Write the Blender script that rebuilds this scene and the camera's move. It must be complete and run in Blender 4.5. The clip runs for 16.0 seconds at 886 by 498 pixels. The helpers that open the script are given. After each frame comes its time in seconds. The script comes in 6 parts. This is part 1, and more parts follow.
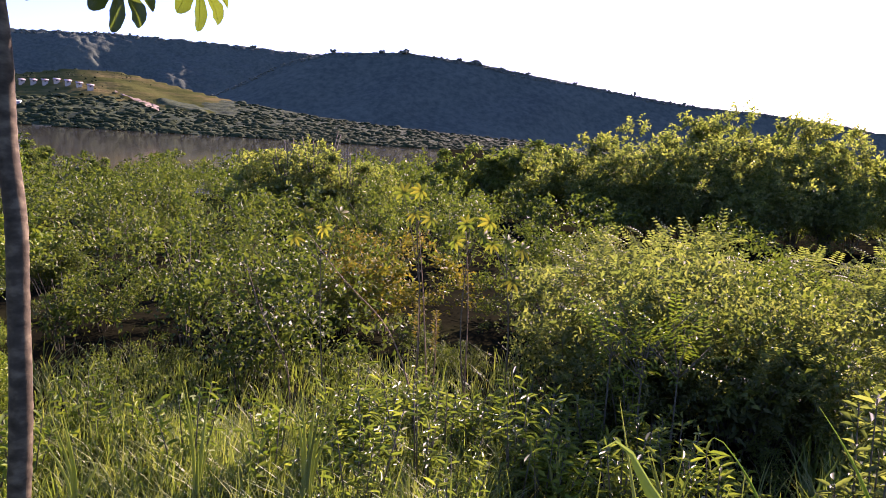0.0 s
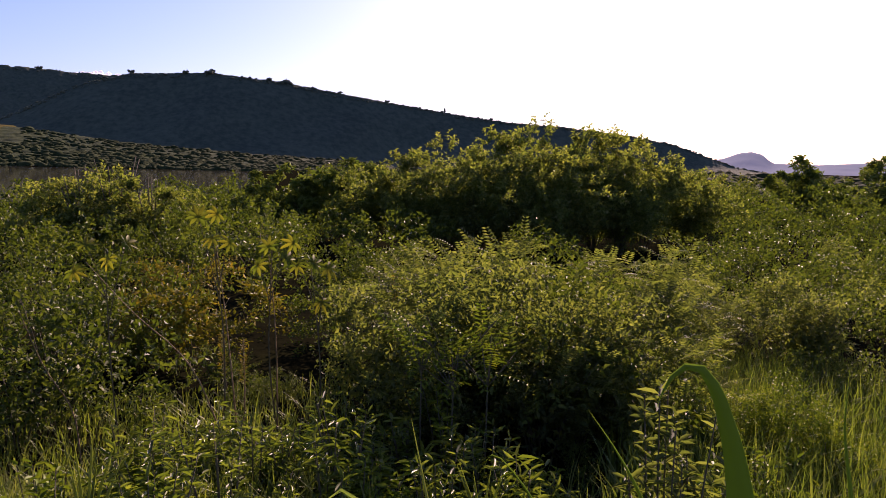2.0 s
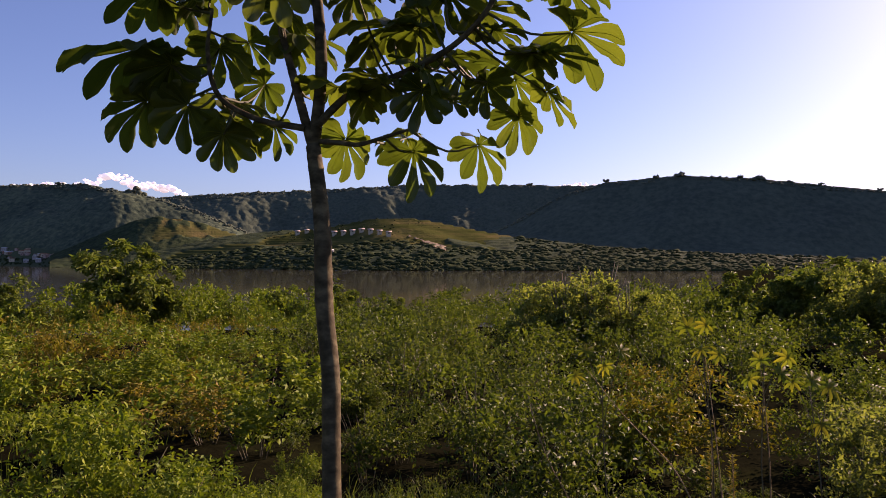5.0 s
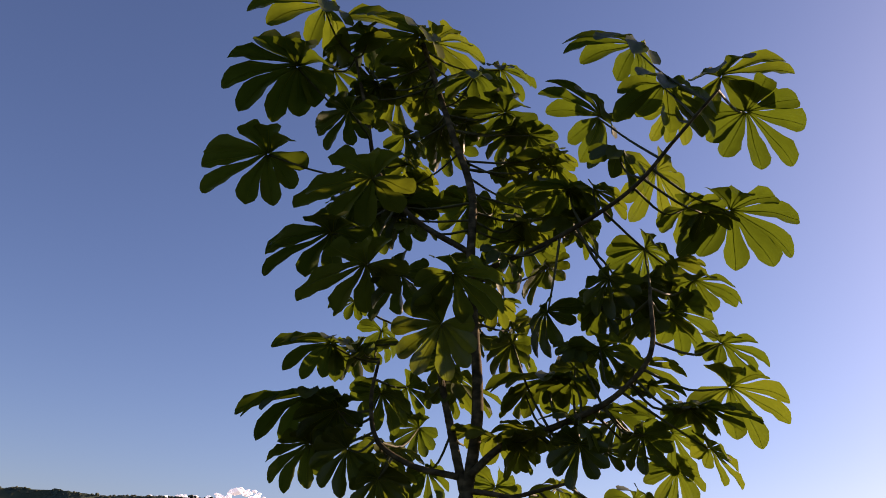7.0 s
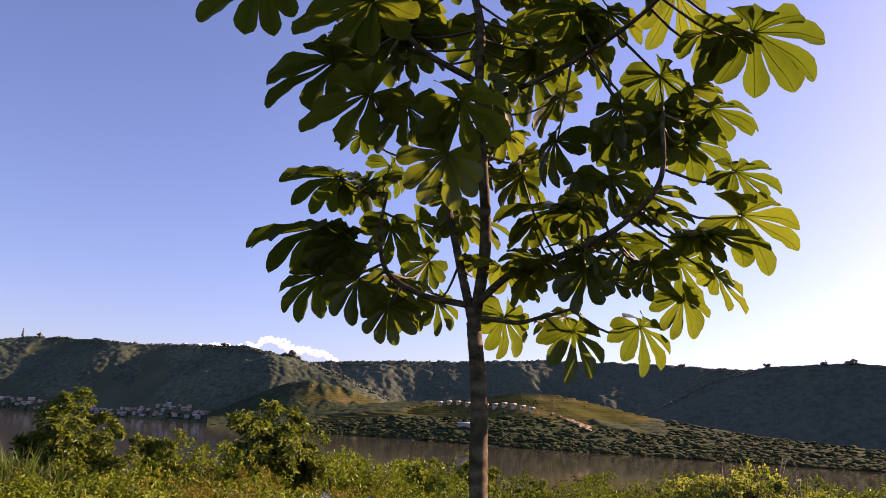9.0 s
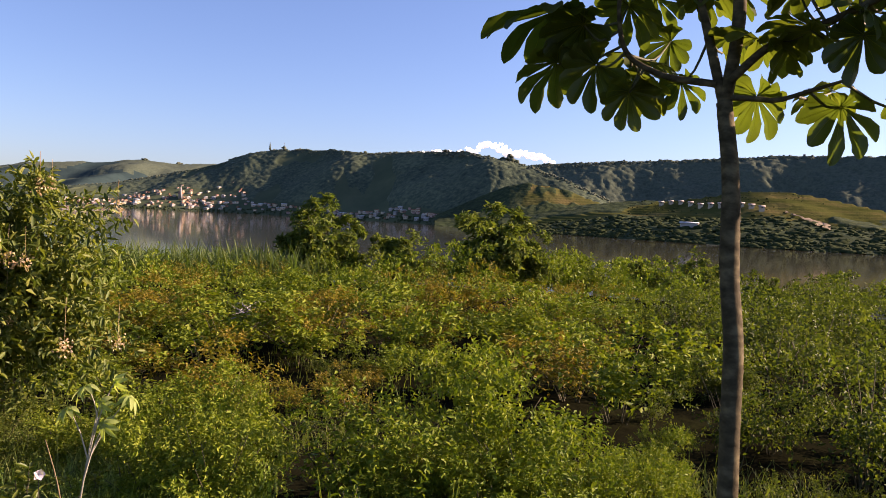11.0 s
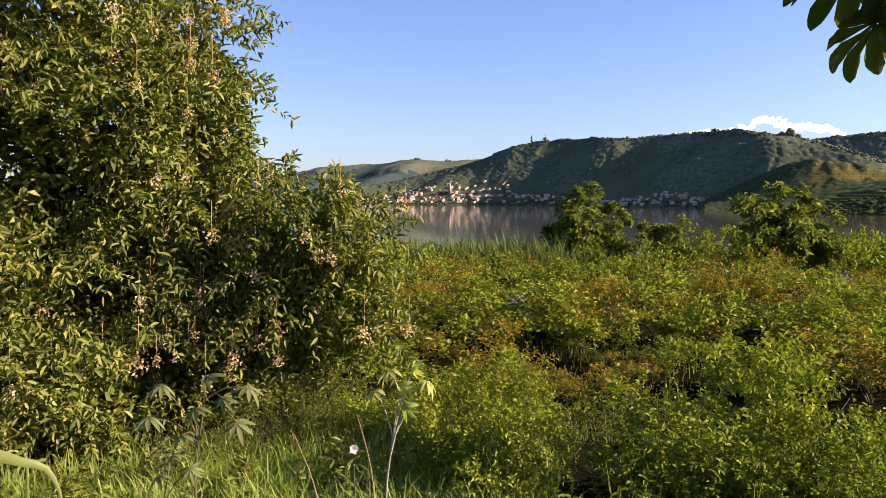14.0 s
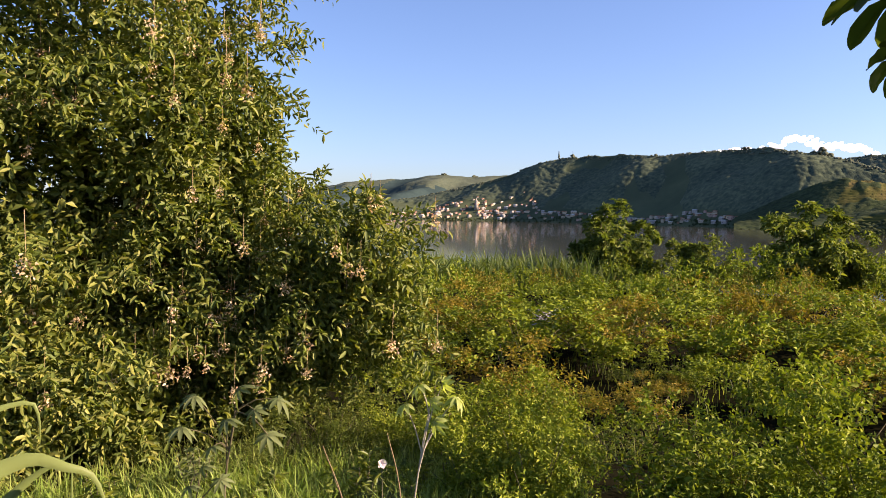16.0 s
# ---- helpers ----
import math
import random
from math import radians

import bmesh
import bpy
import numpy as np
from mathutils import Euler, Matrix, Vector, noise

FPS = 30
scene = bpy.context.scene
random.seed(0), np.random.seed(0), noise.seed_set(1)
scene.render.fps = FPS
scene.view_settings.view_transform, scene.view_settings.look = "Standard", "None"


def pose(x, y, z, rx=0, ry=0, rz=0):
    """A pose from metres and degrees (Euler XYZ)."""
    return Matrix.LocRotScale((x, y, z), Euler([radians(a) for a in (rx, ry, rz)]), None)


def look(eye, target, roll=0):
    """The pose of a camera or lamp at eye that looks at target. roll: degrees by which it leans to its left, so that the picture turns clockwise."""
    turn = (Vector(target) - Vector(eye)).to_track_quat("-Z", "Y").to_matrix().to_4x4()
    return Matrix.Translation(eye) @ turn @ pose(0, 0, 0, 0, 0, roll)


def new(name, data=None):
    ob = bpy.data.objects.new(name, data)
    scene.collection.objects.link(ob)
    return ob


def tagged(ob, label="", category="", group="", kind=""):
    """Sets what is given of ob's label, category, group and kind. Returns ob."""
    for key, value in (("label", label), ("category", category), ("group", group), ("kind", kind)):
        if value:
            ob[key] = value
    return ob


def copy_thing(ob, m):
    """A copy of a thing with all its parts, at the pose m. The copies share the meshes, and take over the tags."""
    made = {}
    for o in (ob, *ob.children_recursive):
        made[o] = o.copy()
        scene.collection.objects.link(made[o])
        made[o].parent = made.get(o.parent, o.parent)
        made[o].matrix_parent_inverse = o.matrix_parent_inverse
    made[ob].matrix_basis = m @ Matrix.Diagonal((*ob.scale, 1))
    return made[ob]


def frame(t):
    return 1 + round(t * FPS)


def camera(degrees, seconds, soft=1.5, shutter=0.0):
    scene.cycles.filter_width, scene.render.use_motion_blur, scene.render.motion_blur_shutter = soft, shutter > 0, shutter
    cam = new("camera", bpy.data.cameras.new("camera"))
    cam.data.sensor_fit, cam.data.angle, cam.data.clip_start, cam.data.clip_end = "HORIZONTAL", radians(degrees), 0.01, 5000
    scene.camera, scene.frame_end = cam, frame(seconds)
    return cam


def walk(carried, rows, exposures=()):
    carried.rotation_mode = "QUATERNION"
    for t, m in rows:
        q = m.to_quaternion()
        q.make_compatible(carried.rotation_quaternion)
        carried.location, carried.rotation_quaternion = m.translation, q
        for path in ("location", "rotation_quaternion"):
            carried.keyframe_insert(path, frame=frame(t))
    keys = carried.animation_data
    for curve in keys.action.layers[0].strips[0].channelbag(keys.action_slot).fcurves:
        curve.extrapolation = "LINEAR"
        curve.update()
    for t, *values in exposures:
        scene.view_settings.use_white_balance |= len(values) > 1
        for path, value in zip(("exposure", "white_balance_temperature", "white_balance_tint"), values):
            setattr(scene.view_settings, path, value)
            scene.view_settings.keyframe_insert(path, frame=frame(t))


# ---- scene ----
cam = camera(60.26, 16.0, soft=0.9)
# seconds, eye x y z, yaw to the left, pitch up, lean
PATH = [
    (0.0, 0.07, 0.10, 1.57, 0.00, -8.32, 3.49),
    (0.5, 0.12, 0.12, 1.57, -1.80, -8.95, 1.57),
    (1.0, 0.14, 0.17, 1.57, -8.07, -7.72, 2.24),
    (1.5, 0.19, 0.21, 1.57, -12.98, -6.50, 1.69),
    (2.0, 0.19, 0.20, 1.56, -13.29, -6.38, 1.51),
    (2.5, 0.16, 0.19, 1.58, -9.63, -7.94, 0.98),
    (3.0, 0.17, 0.19, 1.59, -7.48, -6.19, 0.61),
    (3.5, 0.15, 0.18, 1.60, -6.91, -6.40, 0.26),
    (4.0, 0.085, 0.19, 1.59, 3.57, -6.29, -0.47),
    (4.2, 0.08, 0.14, 1.60, 8.54, -5.73, -1.04),
    (6.3, 0.05, 0.04, 1.66, 29.30, 16.50, 3.91),
    (6.5, 0.04, 0.03, 1.67, 30.44, 18.82, 3.83),
    (7.0, 0.02, -0.01, 1.71, 31.42, 24.36, 3.81),
    (7.5, 0.04, -0.02, 1.71, 33.85, 30.84, 4.26),
    (8.0, 0.05, -0.01, 1.69, 35.94, 31.68, 5.20),
    (8.5, 0.03, -0.00, 1.68, 33.10, 22.52, 4.07),
    (9.0, 0.03, 0.06, 1.65, 32.20, 13.38, 3.46),
    (9.2, 0.03, 0.06, 1.64, 32.08, 9.50, 2.92),
    (11.3, -0.05, 0.01, 1.60, 52.29, -3.48, 2.10),
    (11.5, -0.06, -0.00, 1.60, 56.14, -3.68, 1.62),
    (12.0, -0.08, -0.05, 1.61, 64.65, -2.74, 1.46),
    (12.5, -0.06, -0.08, 1.61, 68.41, -2.87, 0.97),
    (13.0, -0.08, -0.05, 1.61, 67.18, -2.96, 1.92),
    (13.5, -0.09, -0.05, 1.61, 67.04, -3.07, 1.73),
    (14.0, -0.09, -0.05, 1.61, 67.05, -3.62, 0.47),
    (14.5, -0.08, -0.06, 1.60, 67.30, -4.08, 0.54),
    (15.0, -0.09, -0.06, 1.60, 67.55, -4.68, -0.21),
    (15.5, -0.08, -0.07, 1.61, 67.64, -3.78, 0.55),
    (16.0, -0.09, -0.08, 1.61, 69.00, -2.48, 1.13),
]


def aim(x, y, z, yaw, pitch, lean):
    a, b = radians(yaw), radians(pitch)
    way = Vector((-math.sin(a) * math.cos(b), math.cos(a) * math.cos(b), math.sin(b)))
    eye = Vector((x, y, z))
    return look(eye, eye + way, lean)


walk(cam, [(row[0], aim(*row[1:])) for row in PATH], exposures=[(0.0, 2.13, 5850, 57), (0.8, 1.61, 5900, 57), (1.4, 0.94, 6500, 47), (2.4, 0.98, 6600, 49), (4.2, 1.10, 6700, 51), (6.3, 0.71, 7350, 35), (7.2, 0.90, 7350, 37), (8.2, 1.24, 7350, 42), (9.0, 1.46, 7450, 51), (11.3, 1.48, 7000, 34), (12.4, 1.55, 7000, 33), (16.0, 1.65, 7000, 30)])

# ---- world and sun ----
SUN_AZ, SUN_EL = -30.0, 23.5      # degrees to the left of +y, and up
world = bpy.data.worlds.new("sky")
scene.world = world
world.use_nodes = True
wn = world.node_tree
sky = wn.nodes.new("ShaderNodeTexSky")
sky.sky_type = "NISHITA"
sky.sun_disc = False
sky.sun_elevation, sky.sun_rotation = radians(SUN_EL), radians(-SUN_AZ)
sky.altitude, sky.air_density, sky.dust_density, sky.ozone_density = 300, 1.0, 1.1, 6.0
wn.links.new(sky.outputs[0], wn.nodes["Background"].inputs[0])
wn.nodes["Background"].inputs[1].default_value = 0.075
sun = new("sun", bpy.data.lights.new("sun", "SUN"))
sun.data.energy, sun.data.angle, sun.data.color = 5.0, radians(0.6), (1.0, 0.85, 0.62)
a, b = radians(SUN_AZ), radians(SUN_EL)
sun.matrix_world = look((0, 0, 60), (0 + math.sin(a) * math.cos(b), 0 - math.cos(a) * math.cos(b), 60 - math.sin(b)))


# ---- materials ----
def shader(name):
    m = bpy.data.materials.new(name)
    m.use_nodes = True
    n, l = m.node_tree.nodes, m.node_tree.links
    return m, n, l, n["Principled BSDF"]


def ramp(n, l, source, stops):
    r = n.new("ShaderNodeValToRGB")
    while len(r.color_ramp.elements) < len(stops):
        r.color_ramp.elements.new(0.5)
    for e, (p, c) in zip(r.color_ramp.elements, stops):
        e.position, e.color = p, (*c, 1)
    l.new(source, r.inputs[0])
    return r.outputs[0]


def grain(n, l, scale, detail=4.0, where="Object", rough=0.6):
    tc, t = n.new("ShaderNodeTexCoord"), n.new("ShaderNodeTexNoise")
    t.inputs["Scale"].default_value, t.inputs["Detail"].default_value, t.inputs["Roughness"].default_value = scale, detail, rough
    l.new(tc.outputs[where], t.inputs["Vector"])
    return t.outputs["Fac"]


def bump(n, l, height, bsdf, strength, distance):
    b = n.new("ShaderNodeBump")
    b.inputs["Strength"].default_value, b.inputs["Distance"].default_value = strength, distance
    l.new(height, b.inputs["Height"])
    l.new(b.outputs[0], bsdf.inputs["Normal"])


def leaf_material(name, dark, mid, light, through_light=0.4, gloss=0.55, patch=0.35, patch_scale=0.55, spread=0.62, shine=0.10, own=0.2):
    """Foliage: every leaf its own tone, patches of tone over metres, light shining through the blade."""
    m, n, l, p = shader(name)
    geo, info = n.new("ShaderNodeNewGeometry"), n.new("ShaderNodeObjectInfo")
    mix = n.new("ShaderNodeMath")
    mix.operation = "MULTIPLY_ADD"
    l.new(geo.outputs["Random Per Island"], mix.inputs[0])
    mix.inputs[1].default_value = spread
    big = grain(n, l, patch_scale, 3.0, "Object")
    add = n.new("ShaderNodeMath")
    add.operation = "MULTIPLY_ADD"
    l.new(big, add.inputs[0])
    add.inputs[1].default_value = patch
    scale = n.new("ShaderNodeMath")
    scale.operation = "MULTIPLY"
    l.new(info.outputs["Random"], scale.inputs[0])
    scale.inputs[1].default_value = own
    l.new(scale.outputs[0], mix.inputs[2])
    l.new(mix.outputs[0], add.inputs[2])
    col = ramp(n, l, add.outputs[0], [(0.05, dark), (0.5, mid), (0.95, light)])
    l.new(col, p.inputs["Base Color"])
    p.inputs["Roughness"].default_value = gloss
    p.inputs["Specular IOR Level"].default_value = shine
    tr, ms = n.new("ShaderNodeBsdfTranslucent"), n.new("ShaderNodeMixShader")
    hue = n.new("ShaderNodeMixRGB")
    hue.blend_type = "MULTIPLY"
    hue.inputs[0].default_value = 1.0
    hue.inputs[2].default_value = (1.55, 1.65, 0.50, 1)
    l.new(col, hue.inputs[1])
    l.new(hue.outputs[0], tr.inputs[0])
    ms.inputs[0].default_value = through_light
    l.new(p.outputs[0], ms.inputs[1])
    l.new(tr.outputs[0], ms.inputs[2])
    l.new(ms.outputs[0], n["Material Output"].inputs[0])
    return m


def plain_material(name, stops, scale, roughness=0.85, relief=0.3, depth=0.01, detail=5.0):
    m, n, l, p = shader(name)
    g = grain(n, l, scale, detail)
    l.new(ramp(n, l, g, stops), p.inputs["Base Color"])
    p.inputs["Roughness"].default_value = roughness
    p.inputs["Specular IOR Level"].default_value = 0.0 if roughness > 0.8 else 0.4
    bump(n, l, grain(n, l, scale * 5, 4.0), p, relief, depth)
    return m


M_TREE_LEAF = leaf_material("big_leaf", (0.036, 0.052, 0.011), (0.063, 0.085, 0.016), (0.108, 0.124, 0.025), 0.47, 0.42, patch=0.30, patch_scale=9.0, spread=0.25, shine=0.42, own=0.55)
M_PETIOLE = plain_material("green_brown_petiole", [(0.3, (0.041, 0.045, 0.013)), (0.7, (0.090, 0.090, 0.032))], 20, 0.7)
M_LEAF_RIB = leaf_material("pale_leaf_rib", (0.093, 0.106, 0.025), (0.128, 0.140, 0.034), (0.170, 0.178, 0.051), 0.55, 0.6)
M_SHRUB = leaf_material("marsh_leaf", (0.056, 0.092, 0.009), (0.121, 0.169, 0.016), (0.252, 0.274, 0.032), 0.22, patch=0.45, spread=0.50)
M_RUSTY = leaf_material("rusty_leaf", (0.067, 0.077, 0.010), (0.159, 0.144, 0.019), (0.267, 0.176, 0.031), 0.27)
M_BUSH = leaf_material("bush_leaf", (0.046, 0.072, 0.018), (0.092, 0.128, 0.030), (0.172, 0.197, 0.051), 0.29)
M_FEATHER = leaf_material("feather_leaf", (0.050, 0.068, 0.025), (0.094, 0.113, 0.040), (0.171, 0.178, 0.067), 0.50, 0.60, shine=0.12)
M_VINE = leaf_material("vine_leaf", (0.044, 0.069, 0.015), (0.105, 0.137, 0.028), (0.245, 0.246, 0.061), 0.27, 0.50, shine=0.18)
M_GRASS = leaf_material("grass_blade", (0.057, 0.087, 0.018), (0.112, 0.149, 0.030), (0.212, 0.227, 0.068), 0.38, 0.45)
M_BANK = leaf_material("fresh_grass_blade", (0.102, 0.173, 0.034), (0.198, 0.290, 0.055), (0.362, 0.425, 0.124), 0.38, 0.45)
M_REED = leaf_material("reed_blade", (0.036, 0.067, 0.018), (0.068, 0.106, 0.027), (0.117, 0.144, 0.045), 0.30)
M_CASTOR = leaf_material("yellowing_leaf", (0.069, 0.104, 0.015), (0.115, 0.138, 0.020), (0.199, 0.173, 0.023), 0.45)
M_SILVER = leaf_material("grey_green_leaf", (0.063, 0.087, 0.031), (0.102, 0.130, 0.051), (0.165, 0.193, 0.084), 0.34, 0.7, shine=0.1)
M_CANE = leaf_material("cane_leaf", (0.117, 0.162, 0.045), (0.180, 0.225, 0.072), (0.297, 0.315, 0.153), 0.4, 0.4)
M_CANE_GREEN = leaf_material("fresh_cane_leaf", (0.063, 0.108, 0.022), (0.099, 0.149, 0.031), (0.171, 0.207, 0.063), 0.45, 0.4)
M_FLOWER = leaf_material("dry_flower", (0.264, 0.158, 0.097), (0.440, 0.317, 0.202), (0.634, 0.528, 0.396), 0.35, 0.7)
M_PETAL = leaf_material("pink_petal", (0.560, 0.440, 0.580), (0.660, 0.560, 0.680), (0.760, 0.700, 0.780), 0.3, 0.6)
M_DRY = leaf_material("dry_stalk", (0.108, 0.072, 0.041), (0.180, 0.126, 0.072), (0.270, 0.198, 0.117), 0.1, 0.8)
M_BLEACHED = plain_material("bleached_wood", [(0.3, (0.30, 0.27, 0.27)), (0.7, (0.46, 0.42, 0.42))], 12, 0.8)
M_STEM = plain_material("green_brown_stem", [(0.3, (0.05, 0.045, 0.02)), (0.7, (0.12, 0.10, 0.05))], 20, 0.8)
M_WEED = leaf_material("glossy_weed_leaf", (0.051, 0.078, 0.015), (0.104, 0.136, 0.022), (0.207, 0.231, 0.042), 0.38, 0.42, shine=0.28)
M_FRESH = leaf_material("pale_fresh_leaf", (0.180, 0.234, 0.063), (0.270, 0.324, 0.099), (0.378, 0.414, 0.162), 0.40, 0.6)
M_PALE_BARK = plain_material("pale_bark", [(0.3, (0.238, 0.210, 0.154)), (0.7, (0.364, 0.329, 0.252))], 14, 0.8)
M_PASTURE = plain_material("hill_pasture", [(0.35, (0.055, 0.072, 0.043)), (0.55, (0.079, 0.098, 0.055)), (0.75, (0.110, 0.125, 0.070))], 0.012, 0.95, 0.5, 2.0, 8.0)
# near-black earth: the shade between the shrubs is put into its colour
M_GROUND = plain_material("shade_dark_earth", [(0.25, (0.005, 0.005, 0.003)), (0.55, (0.010, 0.010, 0.005)), (0.8, (0.018, 0.020, 0.007))], 0.9, 1.0, 0.6, 0.05)
# crowns on the skyline: lifted and greyed for the haze before them
M_WOODS = leaf_material("hazy_far_canopy", (0.060, 0.072, 0.054), (0.096, 0.110, 0.074), (0.140, 0.146, 0.096), 0.10, 0.95, 0.75, 0.022, 0.30, 0.1)
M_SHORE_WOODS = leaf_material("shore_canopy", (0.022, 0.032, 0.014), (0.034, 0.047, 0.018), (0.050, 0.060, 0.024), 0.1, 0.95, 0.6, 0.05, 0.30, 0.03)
# leaf for shrubs seen against the light, their shade put into darker green
M_SHADED_LEAF = leaf_material("creeper_leaf", (0.034, 0.052, 0.009), (0.063, 0.089, 0.015), (0.124, 0.141, 0.028), 0.34, 0.55, shine=0.14)
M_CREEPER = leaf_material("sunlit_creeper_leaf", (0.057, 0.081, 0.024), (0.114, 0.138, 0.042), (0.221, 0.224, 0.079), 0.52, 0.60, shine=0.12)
# haze over the distance is mixed into this blue-green
M_HILL = plain_material("hazy_slope", [(0.35, (0.029, 0.048, 0.048)), (0.55, (0.040, 0.064, 0.061)), (0.75, (0.056, 0.082, 0.077))], 0.012, 0.95, 0.5, 2.0, 8.0)


def forest_material(name, dark, mid, light):
    """Closed canopy: every crown a little different, and broad stands of lighter and darker trees."""
    m, n, l, p = shader(name)
    mix = n.new("ShaderNodeMath")
    mix.operation = "MULTIPLY_ADD"
    l.new(grain(n, l, 0.013, 4.0), mix.inputs[0])
    mix.inputs[1].default_value = 0.5
    fine = n.new("ShaderNodeMath")
    fine.operation = "MULTIPLY"
    l.new(grain(n, l, 0.19, 4.0), fine.inputs[0])
    fine.inputs[1].default_value = 0.9
    l.new(fine.outputs[0], mix.inputs[2])
    l.new(ramp(n, l, mix.outputs[0], [(0.52, dark), (0.70, mid), (0.90, light)]), p.inputs["Base Color"])
    p.inputs["Roughness"].default_value = 0.95
    p.inputs["Specular IOR Level"].default_value = 0.04
    bump(n, l, grain(n, l, 0.9, 3.0), p, 0.5, 0.5)
    return m


# bluish greens here stand in for haze over the wooded ridges
M_FOREST = forest_material("hazy_forest_canopy", (0.054, 0.070, 0.050), (0.080, 0.099, 0.067), (0.104, 0.121, 0.080))
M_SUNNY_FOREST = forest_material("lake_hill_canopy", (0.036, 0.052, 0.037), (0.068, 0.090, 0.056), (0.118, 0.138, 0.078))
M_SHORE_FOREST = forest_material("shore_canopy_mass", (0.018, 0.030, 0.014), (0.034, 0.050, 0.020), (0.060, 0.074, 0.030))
M_FIELD = plain_material("terraced_field", [(0.3, (0.034, 0.044, 0.012)), (0.5, (0.070, 0.074, 0.022)), (0.7, (0.142, 0.116, 0.044))], 0.03, 0.95, 0.4, 1.0, 8.0)
M_SPUR = plain_material("dry_terraced_slope", [(0.3, (0.042, 0.053, 0.016)), (0.5, (0.092, 0.089, 0.030)), (0.7, (0.173, 0.132, 0.053))], 0.03, 0.95, 0.4, 1.0, 8.0)
# the mountain carries the pale blue of aerial haze in its colour
M_FAR = plain_material("haze_pale_slope", [(0.3, (0.22, 0.25, 0.31)), (0.7, (0.27, 0.30, 0.36))], 0.004, 0.95, 0.4, 2.0, 6.0)
M_SOIL = plain_material("bare_orange_soil", [(0.3, (0.238, 0.178, 0.119)), (0.7, (0.374, 0.297, 0.212))], 0.08, 0.95, 0.4, 0.5)
M_PLASTER = plain_material("house_plaster", [(0.3, (0.288, 0.256, 0.216)), (0.7, (0.448, 0.416, 0.376))], 0.2, 0.85, 0.1, 0.05)
M_ROOF = plain_material("clay_tile_roof", [(0.3, (0.221, 0.102, 0.060)), (0.7, (0.357, 0.187, 0.119))], 0.6, 0.85, 0.3, 0.05)
M_METAL_ROOF = plain_material("pale_sheet_roof", [(0.3, (0.465, 0.465, 0.450)), (0.7, (0.585, 0.585, 0.570))], 0.4, 0.45, 0.1, 0.02)

M_GLASS_DARK = plain_material("dark_window", [(0.3, (0.02, 0.02, 0.025)), (0.7, (0.04, 0.04, 0.05))], 1.0, 0.2, 0.0, 0.01)


def cloud_material():
    m, _, _, p = shader("glowing_cloud")
    p.inputs["Base Color"].default_value = (0.85, 0.85, 0.86, 1)
    p.inputs["Roughness"].default_value = 1.0
    # a glow of its own stands in for sunlight on the cloud
    p.inputs["Emission Color"].default_value = (1.0, 0.97, 0.95, 1)
    p.inputs["Emission Strength"].default_value = 0.30
    return m


M_CLOUD = cloud_material()


def bark_material():
    m, n, l, p = shader("ringed_bark")
    tc = n.new("ShaderNodeTexCoord")
    w = n.new("ShaderNodeTexNoise")
    mp = n.new("ShaderNodeMapping")
    mp.inputs["Scale"].default_value = (22, 22, 34)
    l.new(tc.outputs["Object"], mp.inputs[0])
    l.new(mp.outputs[0], w.inputs["Vector"])
    w.inputs["Scale"].default_value, w.inputs["Detail"].default_value = 1.0, 5.0
    l.new(ramp(n, l, w.outputs["Fac"], [(0.3, (0.034, 0.026, 0.011)), (0.5, (0.072, 0.055, 0.026)), (0.68, (0.145, 0.116, 0.057))]), p.inputs["Base Color"])
    p.inputs["Roughness"].default_value = 0.9
    p.inputs["Specular IOR Level"].default_value = 0.15
    bump(n, l, w.outputs["Fac"], p, 0.6, 0.006)
    return m


M_BARK = bark_material()


def water_material():
    m, n, l, p = shader("lake_water")
    p.inputs["Base Color"].default_value = (0.060, 0.054, 0.038, 1)
    p.inputs["Roughness"].default_value = 0.06
    p.inputs["IOR"].default_value = 1.33
    tc, mp, t = n.new("ShaderNodeTexCoord"), n.new("ShaderNodeMapping"), n.new("ShaderNodeTexNoise")
    mp.inputs["Scale"].default_value = (0.35, 0.35, 1)
    l.new(tc.outputs["Object"], mp.inputs[0])
    l.new(mp.outputs[0], t.inputs["Vector"])
    t.inputs["Scale"].default_value, t.inputs["Detail"].default_value = 1.0, 5.0
    bump(n, l, t.outputs["Fac"], p, 0.015, 0.08)
    return m


M_WATER = water_material()


# ---- mesh helpers ----
def mesh_from(name, verts, faces, material):
    """A mesh of arrays: verts (n, 3), faces (m, 3) or (m, 4)."""
    verts, faces = np.asarray(verts, np.float32), np.asarray(faces, np.int32)
    me = bpy.data.meshes.new(name)
    k = faces.shape[1]
    me.vertices.add(len(verts))
    me.vertices.foreach_set("co", verts.ravel())
    me.loops.add(faces.size)
    me.loops.foreach_set("vertex_index", faces.ravel())
    me.polygons.add(len(faces))
    me.polygons.foreach_set("loop_start", np.arange(0, faces.size, k, dtype=np.int32))
    me.update(calc_edges=True)
    me.materials.append(material)
    return me


def piece(name, me, parent=None, label=""):
    ob = new(name, me)
    ob.parent = parent
    return tagged(ob, label)


def smooth(me):
    me.polygons.foreach_set("use_smooth", np.ones(len(me.polygons), bool))
    return me


def unit(v):
    return v / np.maximum(np.linalg.norm(v, axis=-1, keepdims=True), 1e-9)


